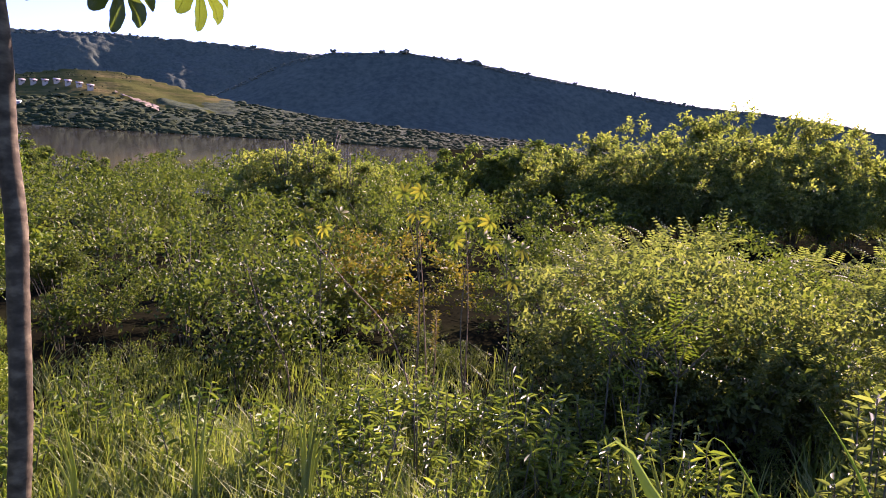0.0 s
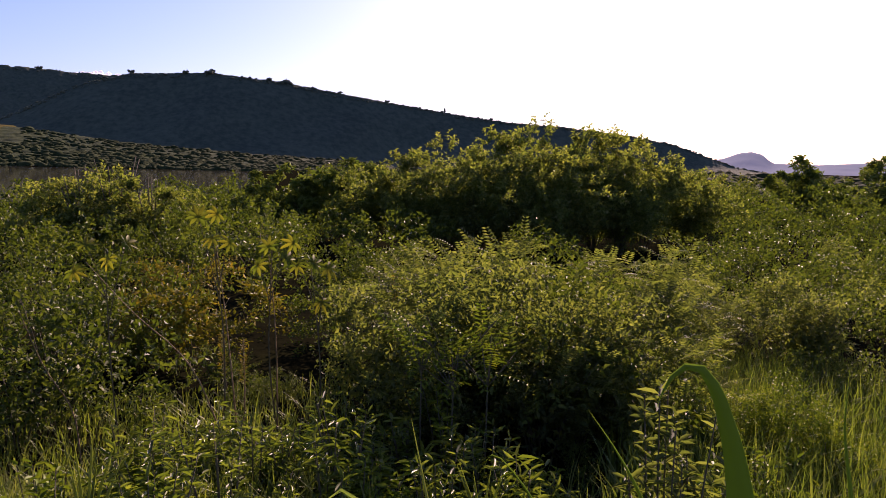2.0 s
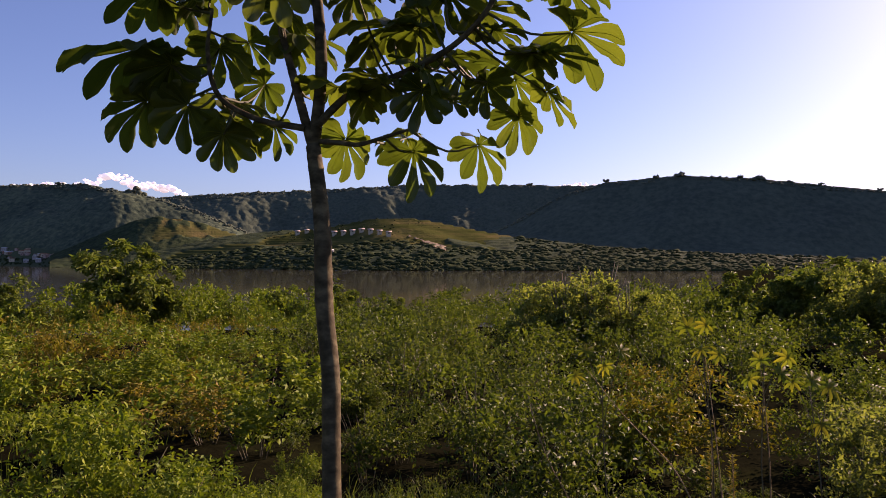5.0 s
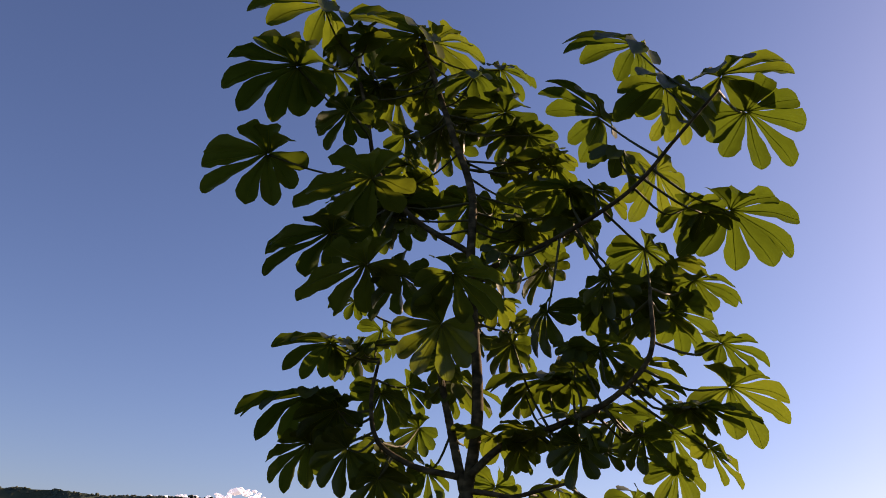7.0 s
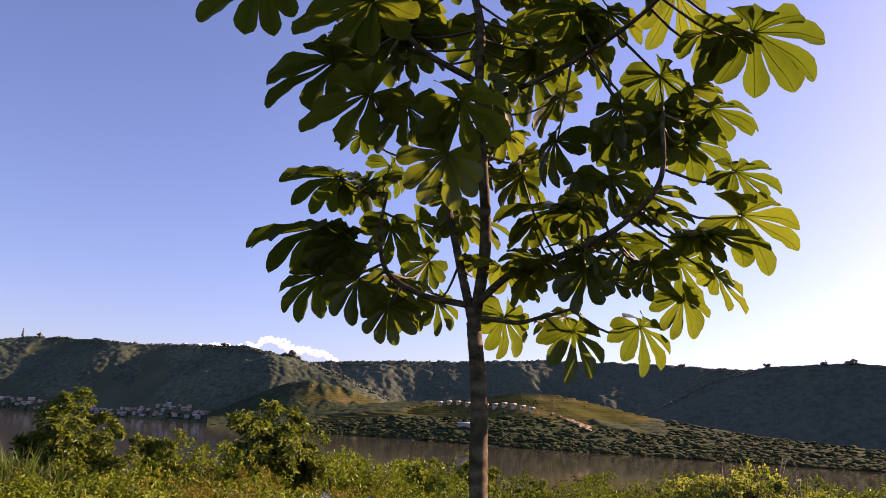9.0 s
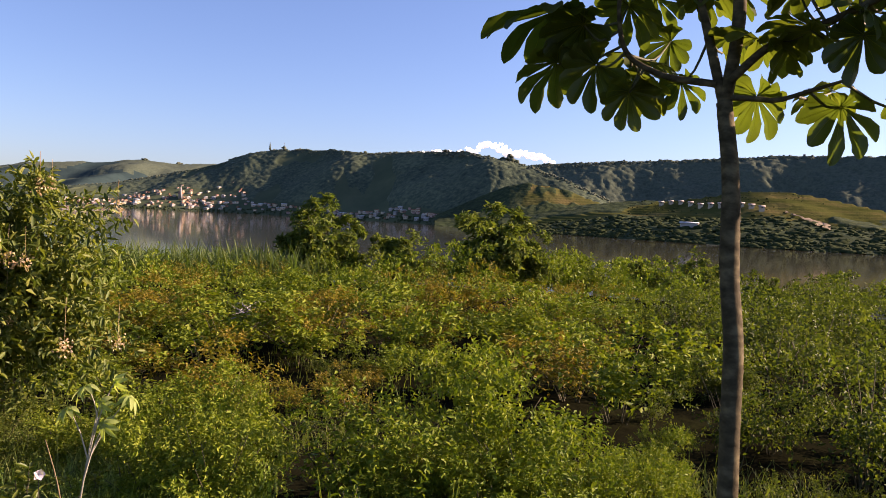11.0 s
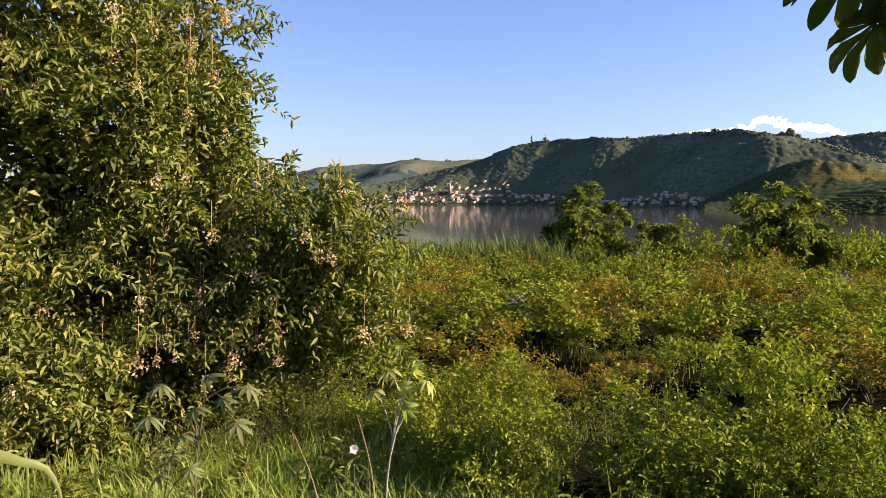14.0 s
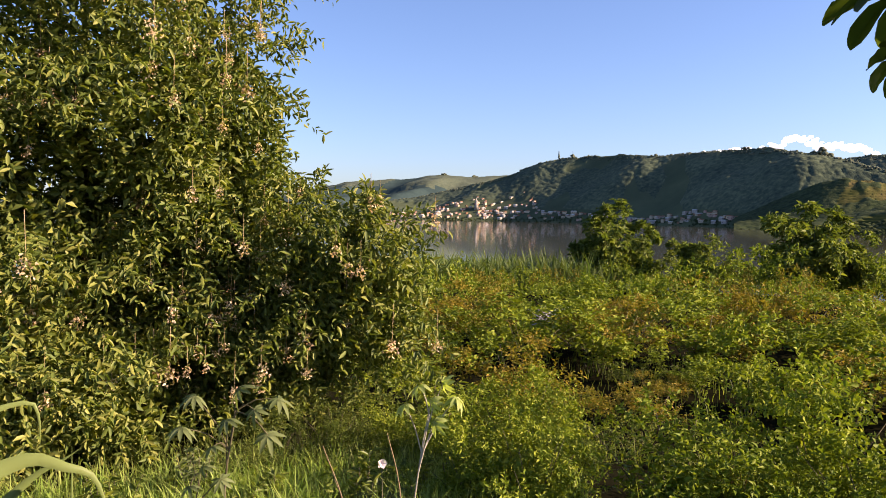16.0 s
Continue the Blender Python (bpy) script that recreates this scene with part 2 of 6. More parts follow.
def blades(base, way, up, length, width, fold=0.25, droop=0.15, fine=False):
    """Leaves as folded blades: arrays of base points, directions and upward hints. Returns vertices and triangles."""
    way = unit(way)
    side = unit(np.cross(way, up))
    top = np.cross(side, way)
    L, W = np.asarray(length)[:, None] * np.ones((len(base), 1)), np.asarray(width)[:, None] * np.ones((len(base), 1))
    tip = base + way * L - top * L * droop
    if not fine:
        mid = base + way * L * 0.48 + top * W * fold
        v = np.stack([base, mid - side * W / 2, tip, mid + side * W / 2], 1)
        f = np.array([[0, 1, 2], [0, 2, 3]])
    else:
        m1, m2 = base + way * L * 0.3 - top * W * fold * 0.2, base + way * L * 0.68 - top * (L * droop * 0.45)
        v = np.stack([base, m1 - side * W * 0.42 + top * W * fold, m2 - side * W * 0.46 + top * W * fold, tip, m2 + side * W * 0.46 + top * W * fold, m1 + side * W * 0.42 + top * W * fold], 1)
        f = np.array([[0, 1, 2], [0, 2, 3], [0, 3, 4], [0, 4, 5]])
    k = v.shape[1]
    return v.reshape(-1, 3), (np.arange(len(base))[:, None, None] * k + f).reshape(-1, 3)


def joined(parts):
    vs, fs, off = [], [], 0
    for v, f in parts:
        vs.append(v)
        fs.append(f + off)
        off += len(v)
    return np.concatenate(vs), np.concatenate(fs)


def tube(points, radii, sides=6):
    """A round, tapering tube along points, closed at the end."""
    pts = np.asarray(points, float)
    radii = np.broadcast_to(np.asarray(radii, float), (len(pts),))
    tan = unit(np.gradient(pts, axis=0))
    ref = np.array([0.31, 0.93, 0.2])
    s1 = unit(np.cross(tan, ref))
    s2 = np.cross(tan, s1)
    ang = np.linspace(0, 2 * np.pi, sides, endpoint=False)
    ring = s1[:, None] * np.cos(ang)[None, :, None] + s2[:, None] * np.sin(ang)[None, :, None]
    v = (pts[:, None] + ring * radii[:, None, None]).reshape(-1, 3)
    f = []
    for i in range(len(pts) - 1):
        for j in range(sides):
            a, b, c, d = i * sides + j, i * sides + (j + 1) % sides, (i + 1) * sides + (j + 1) % sides, (i + 1) * sides + j
            f += [(a, b, c), (a, c, d)]
    end = len(v)
    v = np.vstack([v, pts[-1:]])
    f += [((len(pts) - 1) * sides + j, (len(pts) - 1) * sides + (j + 1) % sides, end) for j in range(sides)]
    return v, np.array(f)


def curve_through(points, n):
    """n points on a smooth line through the given ones."""
    p = np.asarray(points, float)
    d = np.concatenate([[0], np.cumsum(np.linalg.norm(np.diff(p, axis=0), axis=1))])
    m = np.gradient(p, d, axis=0)
    out = []
    for s in np.linspace(0, d[-1], n):
        i = min(max(np.searchsorted(d, s) - 1, 0), len(p) - 2)
        h = d[i + 1] - d[i]
        u = (s - d[i]) / h
        out.append((2 * u**3 - 3 * u**2 + 1) * p[i] + (u**3 - 2 * u**2 + u) * h * m[i] + (3 * u**2 - 2 * u**3) * p[i + 1] + (u**3 - u**2) * h * m[i + 1])
    return np.array(out)


BEARING = 1.004      # azimuths of the plan to true bearings


def polar(az, r, z=0.0):
    a = radians(az * BEARING)
    return np.array([-math.sin(a) * r, math.cos(a) * r, z])


def step(x, lo, hi):
    u = np.clip((x - lo) / (hi - lo), 0, 1)
    return u * u * (3 - 2 * u)


# ---- ground and water ----
WATER_Z = -4.5


def waves(x, y, seed=0.0):
    """Gentle, uneven relief between about -1 and 1."""
    return (np.sin(x * 0.71 + 1.3 * np.sin(y * 0.43 + seed) + seed) + np.sin(y * 0.83 + 1.7 * np.sin(x * 0.37 + 2 * seed)) + 0.6 * np.sin(1.9 * x + 2.3 * y + seed)) / 2.6


def ground_z(x, y):
    r = np.hypot(x, y)
    az = np.degrees(np.arctan2(-x, y))
    wet = np.interp(r, [0, 1.5, 3, 5, 8, 15, 30, 42, 52, 62, 90, 3000], [0, 0, -0.12, -0.35, -0.5, -0.65, -1.15, -2.1, -3.5, -4.9, -7.5, -9])
    dry = np.interp(r, [0, 1.5, 3, 5, 8, 15, 30, 60, 200, 5000], [0, 0, -0.12, -0.35, -0.5, -0.65, -1.1, -1.7, -3.4, -4.3])
    back = np.interp(r, [0, 20, 5000], [0, 0.2, 6])
    lake = step(az, -4, 10) * (1 - step(az, 112, 140))
    behind = np.maximum(step(np.abs(az), 120, 165), step(-az, 80, 130))
    z = dry + (wet - dry) * lake
    z = z + (back - z) * behind
    return z + 0.07 * waves(x * 1.3, y * 1.3) * step(r, 1, 4) * (1 - step(r, 60, 120))


def build_ground():
    rings = np.concatenate([[0.0], np.geomspace(0.5, 4600, 130)])
    az = np.radians(np.arange(0, 360, 1.5))
    R, A = np.meshgrid(rings, az, indexing="ij")
    X, Y = -np.sin(A) * R, np.cos(A) * R
    v = np.stack([X, Y, ground_z(X, Y)], -1).reshape(-1, 3)
    n, i, j = len(az), np.arange(len(rings) - 1)[:, None], np.arange(len(az))[None, :]
    k = (j + 1) % n
    f = np.stack([i * n + j, (i + 1) * n + j, (i + 1) * n + k, i * n + k], -1).reshape(-1, 4)
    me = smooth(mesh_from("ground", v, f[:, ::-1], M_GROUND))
    tagged(new("ground", me), "damp marsh earth, near black with the shade of dense weeds", "ground", kind="structure")


build_ground()


def build_water():
    az = np.radians(np.arange(-6, 130, 2.0))
    rings = np.geomspace(48, 4500, 40)
    R, A = np.meshgrid(rings, az, indexing="ij")
    v = np.stack([-np.sin(A) * R, np.cos(A) * R, np.full_like(R, WATER_Z)], -1).reshape(-1, 3)
    n = len(az)
    i, j = np.arange(len(rings) - 1)[:, None], np.arange(n - 1)[None, :]
    f = np.stack([i * n + j, i * n + j + 1, (i + 1) * n + j + 1, (i + 1) * n + j], -1).reshape(-1, 4)
    tagged(new("water", mesh_from("water", v, f, M_WATER)), "calm brown lake reflecting the dark hills", "lake", kind="structure")


build_water()


# ---- hills ----
def canopy(x, y, cell, seed=0.0):
    """Rounded tree crowns packed side by side: 0 in the gaps, about 1 on the tallest crowns."""
    def chance(i, j, k):
        h = np.sin(i * 127.1 + j * 311.7 + k * 74.7 + seed) * 43758.5453
        return h - np.floor(h)

    i0, j0 = np.floor(x / cell), np.floor(y / cell)
    best = np.zeros_like(x)
    for di in (-1, 0, 1):
        for dj in (-1, 0, 1):
            i, j = i0 + di, j0 + dj
            size = 0.55 + 0.45 * chance(i, j, 2)
            d2 = ((x / cell - i - 0.2 - 0.6 * chance(i, j, 0)) ** 2 + (y / cell - j - 0.2 - 0.6 * chance(i, j, 1)) ** 2) / (size * 0.95) ** 2
            best = np.maximum(best, np.sqrt(np.clip(1 - d2, 0, 1)) * size)
    return best


class Hill:
    """A long hill: crest angle seen from the bank over azimuth, with the distances of its foot and crest."""

    def __init__(self, crest, foot, far, base=WATER_Z, power=1.15, seed=1.0, relief=0.10, trees=0.0, terrace=0.0, spurs=0.0, wood=0.0, cell=6.0, where=None, blend=0.0):
        self.blend = blend
        self.spurs, self.wood, self.cell, self.where = spurs, wood, cell, where
        self.crest, self.foot, self.far, self.base, self.power, self.seed, self.relief, self.trees, self.terrace = crest, foot, far, base, power, seed, relief, trees, terrace
        self.a0, self.a1 = crest[0][0], crest[-1][0]

    def at(self, az, s):
        """Place at azimuth az, s from 0 (foot) over 1 (crest) to 1.4 (behind)."""
        az, s = np.asarray(az, float), np.asarray(s, float)
        key = lambda rows: sum(np.interp(az + q, [k[0] for k in rows], [k[1] for k in rows]) for q in np.linspace(-6, 6, 13)) / 13
        r0, r1 = key(self.foot), key(self.far)
        r = r0 + (r1 - r0) * s
        rows = lambda a: np.interp(a, [k[0] for k in self.crest], [k[1] for k in self.crest])
        angle = sum(rows(az + self.blend * q) for q in (-1, -0.5, 0, 0.5, 1)) / 5
        top = 1.6 + r1 * np.tan(np.radians(angle)) - self.trees
        u = np.clip(s, 0, 1)
        shape = u**self.power - step(s, 1, 1.5) * 0.6
        x, y = -np.sin(np.radians(az * BEARING)) * r, np.cos(np.radians(az * BEARING)) * r
        gully = waves(x * 0.022, y * 0.022, self.seed) + 0.5 * waves(x * 0.06, y * 0.06, self.seed + 2)
        z = self.base - 1 + (top - self.base + 1) * (shape + self.relief * gully * u * (1 - u) * 3.0)
        fan = np.sin(az * 0.64 + 6.0 * u + self.seed) + 0.35 * np.sin(az * 1.1 + 3.0 * u + self.seed * 3)
        z = z + self.spurs * fan * u * (1 - u) * (top - self.base)
        grown = self.where(az, u, x, y) if self.where else 1.0
        if self.terrace:
            q = z / self.terrace
            z = z + 0.85 * self.terrace * (np.floor(q) + step(q - np.floor(q), 0.7, 1.0) - q) * step(u, 0.1, 0.3) * (1 - grown)
        if self.wood:
            z = z + self.wood * grown * (canopy(x, y, self.cell, self.seed) + 0.35 * canopy(x, y, self.cell * 0.45, self.seed + 1))
        return np.stack([x, y, z], -1)

    def ground(self, az, s):
        """The bare slope under the trees."""
        wood, self.wood = self.wood, 0.0
        p = self.at(az, s)
        self.wood = wood
        return p

    def build(self, name, label, material, na=150, ns=36, woods=None):
        az, s = np.linspace(self.a0, self.a1, na), np.linspace(0, 1.45, ns)
        A, S = np.meshgrid(az, s, indexing="ij")
        i, j = np.arange(na - 1)[:, None], np.arange(ns - 1)[None, :]
        f = np.stack([i * ns + j, i * ns + j + 1, (i + 1) * ns + j + 1, (i + 1) * ns + j], -1).reshape(-1, 4)
        me = smooth(mesh_from(name, self.at(A, S).reshape(-1, 3), f, material))
        if woods:
            # wooded faces take the canopy, open ones the field
            me.materials.append(woods)
            xyz = self.at(A, S)
            u = np.clip(S, 0, 1)
            grown = self.where(A, u, xyz[..., 0], xyz[..., 1])[:-1, :-1] > 0.4
            me.polygons.foreach_set("material_index", grown.ravel().astype(np.int32))
        return tagged(new(name, me), label, "hill", kind="structure")


def ico(level):
    bm = bmesh.new()
    bmesh.ops.create_icosphere(bm, subdivisions=level, radius=1)
    v = np.array([x.co for x in bm.verts])
    f = np.array([[x.index for x in y.verts] for y in bm.faces])
    bm.free()
    return v, f


ICO1, ICO2, ICO3 = ico(1), ico(2), ico(3)


def crowns(name, label, spots, sizes, rng, material, shape=ICO1, rough=0.22, tall=0.8, lift=0.2):
    """Uneven tree crowns standing on spots, as one far wood."""
    v0, f0 = shape
    n = len(spots)
    v = v0[None] * (1 + rng.uniform(-rough, rough, (n, len(v0), 1)))
    spin = rng.uniform(0, 2 * np.pi, n)
    c, s = np.cos(spin)[:, None], np.sin(spin)[:, None]
    v = np.stack([v[..., 0] * c - v[..., 1] * s, v[..., 0] * s + v[..., 1] * c, v[..., 2] * rng.uniform(0.7, 1.15, (n, 1)) * tall], -1)
    v = v * sizes[:, None, None] + spots[:, None] + np.array([0, 0, 1.0]) * (sizes * lift)[:, None, None]
    f = (np.arange(n)[:, None, None] * len(v0) + f0).reshape(-1, 3)
    return tagged(new(name, smooth(mesh_from(name, v.reshape(-1, 3), f, material))), label, "woodland", kind="stuff")


rng = np.random.RandomState(7)


def patches(x, y, size, seed, least):
    return step(waves(x / size, y / size, seed) + 0.4 * waves(x * 2.7 / size, y * 2.7 / size, seed + 4), least - 0.15, least + 0.15)


def town_clear(az, u, x, y):
    return np.maximum(patches(x, y, 26, 2.0, -0.35), 1 - step(az, 44, 47)) * (1 - step(az, 61, 63) * (1 - step(u, 0.30, 0.42)) * (1 - step(az, 75, 77))) * step(u, 0.09, 0.13)


def meadow_hill(az, u, x, y):
    return patches(x, y, 90, 1.0, 0.0)


def headland_woods(az, u, x, y):
    shore = 1 - step(u, 0.32, 0.44)
    point = 1 - step(az - 5.0 * (1 - u) + 1.2 * waves(x / 14, y / 14, 2.0), 13.6, 16.6)
    behind = step(az, 30.5, 33)
    return np.maximum(np.maximum(shore, point), np.maximum(behind * patches(x, y, 40, 9.0, -0.5), patches(x, y, 22, 5.0, 0.5) * (1 - step(u, 0.55, 0.7))))


def spur_woods(az, u, x, y):
    return np.maximum(1 - step(u, 0.32, 0.42), np.maximum(patches(x, y, 17, 3.3, 0.15), step(az + 1.1 * waves(x / 18, y / 18, 5.0), 40.6, 42.0)))


far_hill = Hill([(60, 3.0), (64, 3.15), (66.5, 2.95), (69, 3.1), (72, 2.75), (76, 2.4), (79, 1.7), (84, 1.0), (96, 0.8), (115, 0.6)], [(60, 1500), (115, 1700)], [(60, 2300), (115, 2400)], seed=3.1, trees=4, spurs=0.4, wood=4.0, cell=9.0, where=meadow_hill)
left_hill = Hill([(33.5, 0.2), (35, 1.7), (36.5, 2.4), (38.5, 3.2), (40.8, 4.0), (43, 4.5), (45.8, 5.0), (49.5, 4.8), (53.3, 4.5), (56.2, 4.65), (59.5, 4.4), (61.6, 4.0), (64, 3.1), (67, 2.2), (71, 1.2), (76, 0.6), (80, 0.0)],
                 [(33, 660), (40, 690), (46, 780), (53, 920), (60, 1060), (67, 1130), (80, 1200)], [(33, 800), (42, 900), (50, 1080), (60, 1300), (70, 1480), (80, 1500)], seed=0.6, power=0.85, relief=0.06, spurs=0.38, wood=2.6, cell=7.0, where=town_clear)
back_ridge = Hill([(-6, 4.6), (0, 4.9), (8, 5.1), (13, 5.2), (17, 5.35), (23.5, 5.35), (28.8, 5.0), (36, 4.6), (39.6, 4.35), (46, 3.6)], [(-6, 1040), (46, 1120)], [(-6, 1250), (46, 1350)], seed=5.2, spurs=0.2, wood=5.0, cell=9.0)
front_hill = Hill([(-36, -0.2), (-33.7, 0.25), (-32.2, 0.8), (-29.5, 1.75), (-25.6, 2.4), (-21.5, 2.85), (-17.6, 3.1), (-13.3, 3.65), (-9.3, 4.25), (-5.2, 4.85), (-1.5, 5.45), (3.7, 5.85), (8.8, 5.5), (12.3, 4.5), (15.4, 2.7), (18.5, 1.2)],
                  [(-36, 900), (-20, 740), (0, 600), (18.5, 640)], [(-36, 960), (-20, 818), (-10, 765), (0, 728), (10, 755), (18.5, 760)], seed=2.4, relief=0.04, spurs=0.12, wood=1.0, cell=5.0)
headland = Hill([(-9, -0.1), (-4, 0.2), (1, 0.45), (7.7, 0.85), (12.7, 1.35), (17.6, 2.2), (21, 2.95), (24.5, 3.5), (27.5, 3.0), (30, 2.35), (35, 2.05), (39, 1.3), (43, 0.2)], [(-9, 380), (14, 385), (28, 400), (43, 560)], [(-9, 470), (8, 480), (17, 560), (25, 640), (35, 650), (43, 650)], seed=4.4, relief=0.12, trees=2.0, terrace=2.0, power=1.0, wood=1.2, cell=6.0, where=headland_woods, blend=2.2)
spur = Hill([(33.5, 0.6), (35, 1.5), (36.3, 1.95), (38, 2.45), (39.8, 2.9), (41.2, 3.0), (42.6, 2.7), (44.5, 1.9), (46.5, 0.9), (48, 0.2)], [(33, 640), (48, 700)], [(33, 740), (48, 840)], seed=6.1, relief=0.04, terrace=2.4, power=1.0, spurs=0.0, wood=1.2, cell=5.0, where=spur_woods)
far_mountain = Hill([(-50, 0.5), (-42, 0.75), (-39, 0.55), (-36.2, 0.6), (-35.5, 1.2), (-34.8, 1.36), (-34, 1.25), (-33, 0.85), (-31, 0.5), (-26, 0.3)], [(-50, 3400), (-26, 3400)], [(-50, 4000), (-26, 4000)], seed=1.2, trees=0)
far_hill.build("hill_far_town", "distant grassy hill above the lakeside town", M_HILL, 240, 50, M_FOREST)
left_hill.build("hill_left", "wooded lakeside hill with sunlit shoulders", M_PASTURE, 480, 105, M_SUNNY_FOREST)
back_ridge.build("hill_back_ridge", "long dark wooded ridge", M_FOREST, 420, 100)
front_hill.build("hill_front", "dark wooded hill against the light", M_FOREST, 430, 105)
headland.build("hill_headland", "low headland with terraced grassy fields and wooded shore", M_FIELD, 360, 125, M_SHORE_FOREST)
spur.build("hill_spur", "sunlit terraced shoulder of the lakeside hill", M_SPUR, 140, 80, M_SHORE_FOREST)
far_mountain.build("hill_far_mountain", "far mountain on the horizon, haze put into its pale colour", M_FAR, 80, 14)


def wooded(hill, name, label, n, lo, hi, s0=0.03, s1=1.03, keep=-0.2, material=None, shape=ICO1, seed=0.0, az=None, clear=None):
    a = rng.uniform(*(az or (hill.a0, hill.a1)), n)
    s = rng.uniform(s0, s1, n)
    p = hill.at(a, s)
    m = waves(p[:, 0] * 0.013, p[:, 1] * 0.013, seed) + rng.uniform(-0.5, 0.5, n) > keep
    if clear:
        m &= ~((a > clear[0]) & (a < clear[1]) & (s < clear[2]))
    p = p[m]
    crowns(name, label, p, lo + (hi - lo) * rng.beta(1.3, 2.0, len(p)), rng, material or M_WOODS, shape, 0.32, 0.8 if hi < 3 else 0.5, 0.1 if hi < 3 else -0.08)


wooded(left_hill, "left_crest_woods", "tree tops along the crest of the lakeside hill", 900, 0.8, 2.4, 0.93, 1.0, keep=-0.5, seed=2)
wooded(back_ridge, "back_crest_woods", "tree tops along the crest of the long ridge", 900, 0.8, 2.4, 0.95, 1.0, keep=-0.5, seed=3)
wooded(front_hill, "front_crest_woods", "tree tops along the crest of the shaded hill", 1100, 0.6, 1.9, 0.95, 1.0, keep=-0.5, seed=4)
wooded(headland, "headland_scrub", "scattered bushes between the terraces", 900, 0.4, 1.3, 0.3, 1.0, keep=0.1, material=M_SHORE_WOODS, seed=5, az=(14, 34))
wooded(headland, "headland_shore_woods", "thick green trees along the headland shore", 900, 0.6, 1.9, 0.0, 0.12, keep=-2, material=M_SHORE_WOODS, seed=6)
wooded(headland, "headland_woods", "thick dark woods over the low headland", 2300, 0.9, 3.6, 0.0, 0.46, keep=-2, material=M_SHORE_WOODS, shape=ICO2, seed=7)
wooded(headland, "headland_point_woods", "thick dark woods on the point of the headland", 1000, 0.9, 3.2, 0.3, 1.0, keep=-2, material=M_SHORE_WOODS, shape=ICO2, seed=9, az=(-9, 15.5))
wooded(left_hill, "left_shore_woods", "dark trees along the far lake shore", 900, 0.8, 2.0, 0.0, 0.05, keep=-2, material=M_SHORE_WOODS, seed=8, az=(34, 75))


def plain_scrub():
    n = 1700
    a, r = rng.uniform(-52, -3, n), np.geomspace(130, 800, n) * rng.uniform(0.9, 1.1, n)
    x, y = -np.sin(np.radians(a)) * r, np.cos(np.radians(a)) * r
    crowns("plain_scrub", "low green scrub and trees over the plain", np.stack([x, y, ground_z(x, y) - 0.6], 1), rng.uniform(0.8, 2.2, n) * (1 + r / 260), rng, M_SHORE_WOODS, ICO1, 0.3, 0.55, 0.1)


plain_scrub()


# ---- shrubs and herbs ----
def shoots(rng, n, rx, ry, h, lump=0.25, start=0.62, low=-0.1, clump=1.0):
    """Pairs of points: the inner and outer ends of shoots that fill a dome made of rounded clumps."""
    m = max(7, int(n / 26 / clump))
    c = unit(rng.normal(size=(m, 3)) + np.array([0, 0, 0.45]))
    c[:, 2] = np.where(c[:, 2] < low, np.abs(c[:, 2]), c[:, 2])
    reach = 1 + lump * rng.uniform(-1, 0.7, (m, 1))
    centre = c * reach * np.array([rx, ry, h * 0.55]) * 0.74 + np.array([0, 0, h * 0.42])
    size = rng.uniform(0.26, 0.44, (m, 1)) * (rx + h * 0.4) * 0.62 * clump
    k = rng.randint(0, m, n)
    d = unit(rng.normal(size=(n, 3)) + c[k] * 0.55 + np.array([0, 0, 0.35]))
    outer = centre[k] + d * size[k] * rng.uniform(0.8, 1.2, (n, 1))
    outer[:, 2] = np.maximum(outer[:, 2], 0.03)
    inner = outer - d * size[k] * (1.35 - start)
    inner[:, 2] = np.maximum(inner[:, 2], 0.02)
    return inner, outer


def leafy(rng, inner, outer, per, length, width, spread=0.9, droop=0.2, fine=False, begin=0.25):
    """Leaves in turn on both sides along shoots."""
    n = len(inner)
    u = np.linspace(begin, 1, per)[None, :, None] + rng.uniform(-0.04, 0.04, (n, per, 1))
    axis = unit(outer - inner)
    bend = rng.normal(size=(n, 1, 3)) * 0.06 * np.linalg.norm(outer - inner, axis=1)[:, None, None]
    base = inner[:, None] + (outer - inner)[:, None] * u + bend * u * (1 - u) * 4
    side = unit(np.cross(axis, rng.normal(size=(n, 3))))
    other = np.cross(axis, side)
    ang = np.arange(per)[None, :] * 2.4 + rng.uniform(0, 6, (n, 1))
    out = side[:, None] * np.cos(ang)[..., None] + other[:, None] * np.sin(ang)[..., None]
    way = axis[:, None] * 0.55 + out * spread + rng.normal(size=(n, per, 3)) * 0.25 + np.array([0, 0, 0.1])
    up = np.array([0, 0, 1.0]) + rng.normal(size=(n, per, 3)) * 0.6
    m = n * per
    size = rng.uniform(0.65, 1.2, m)
    return blades(base.reshape(m, 3), way.reshape(m, 3), up.reshape(m, 3), length * size, width * size, droop=droop, fine=fine)


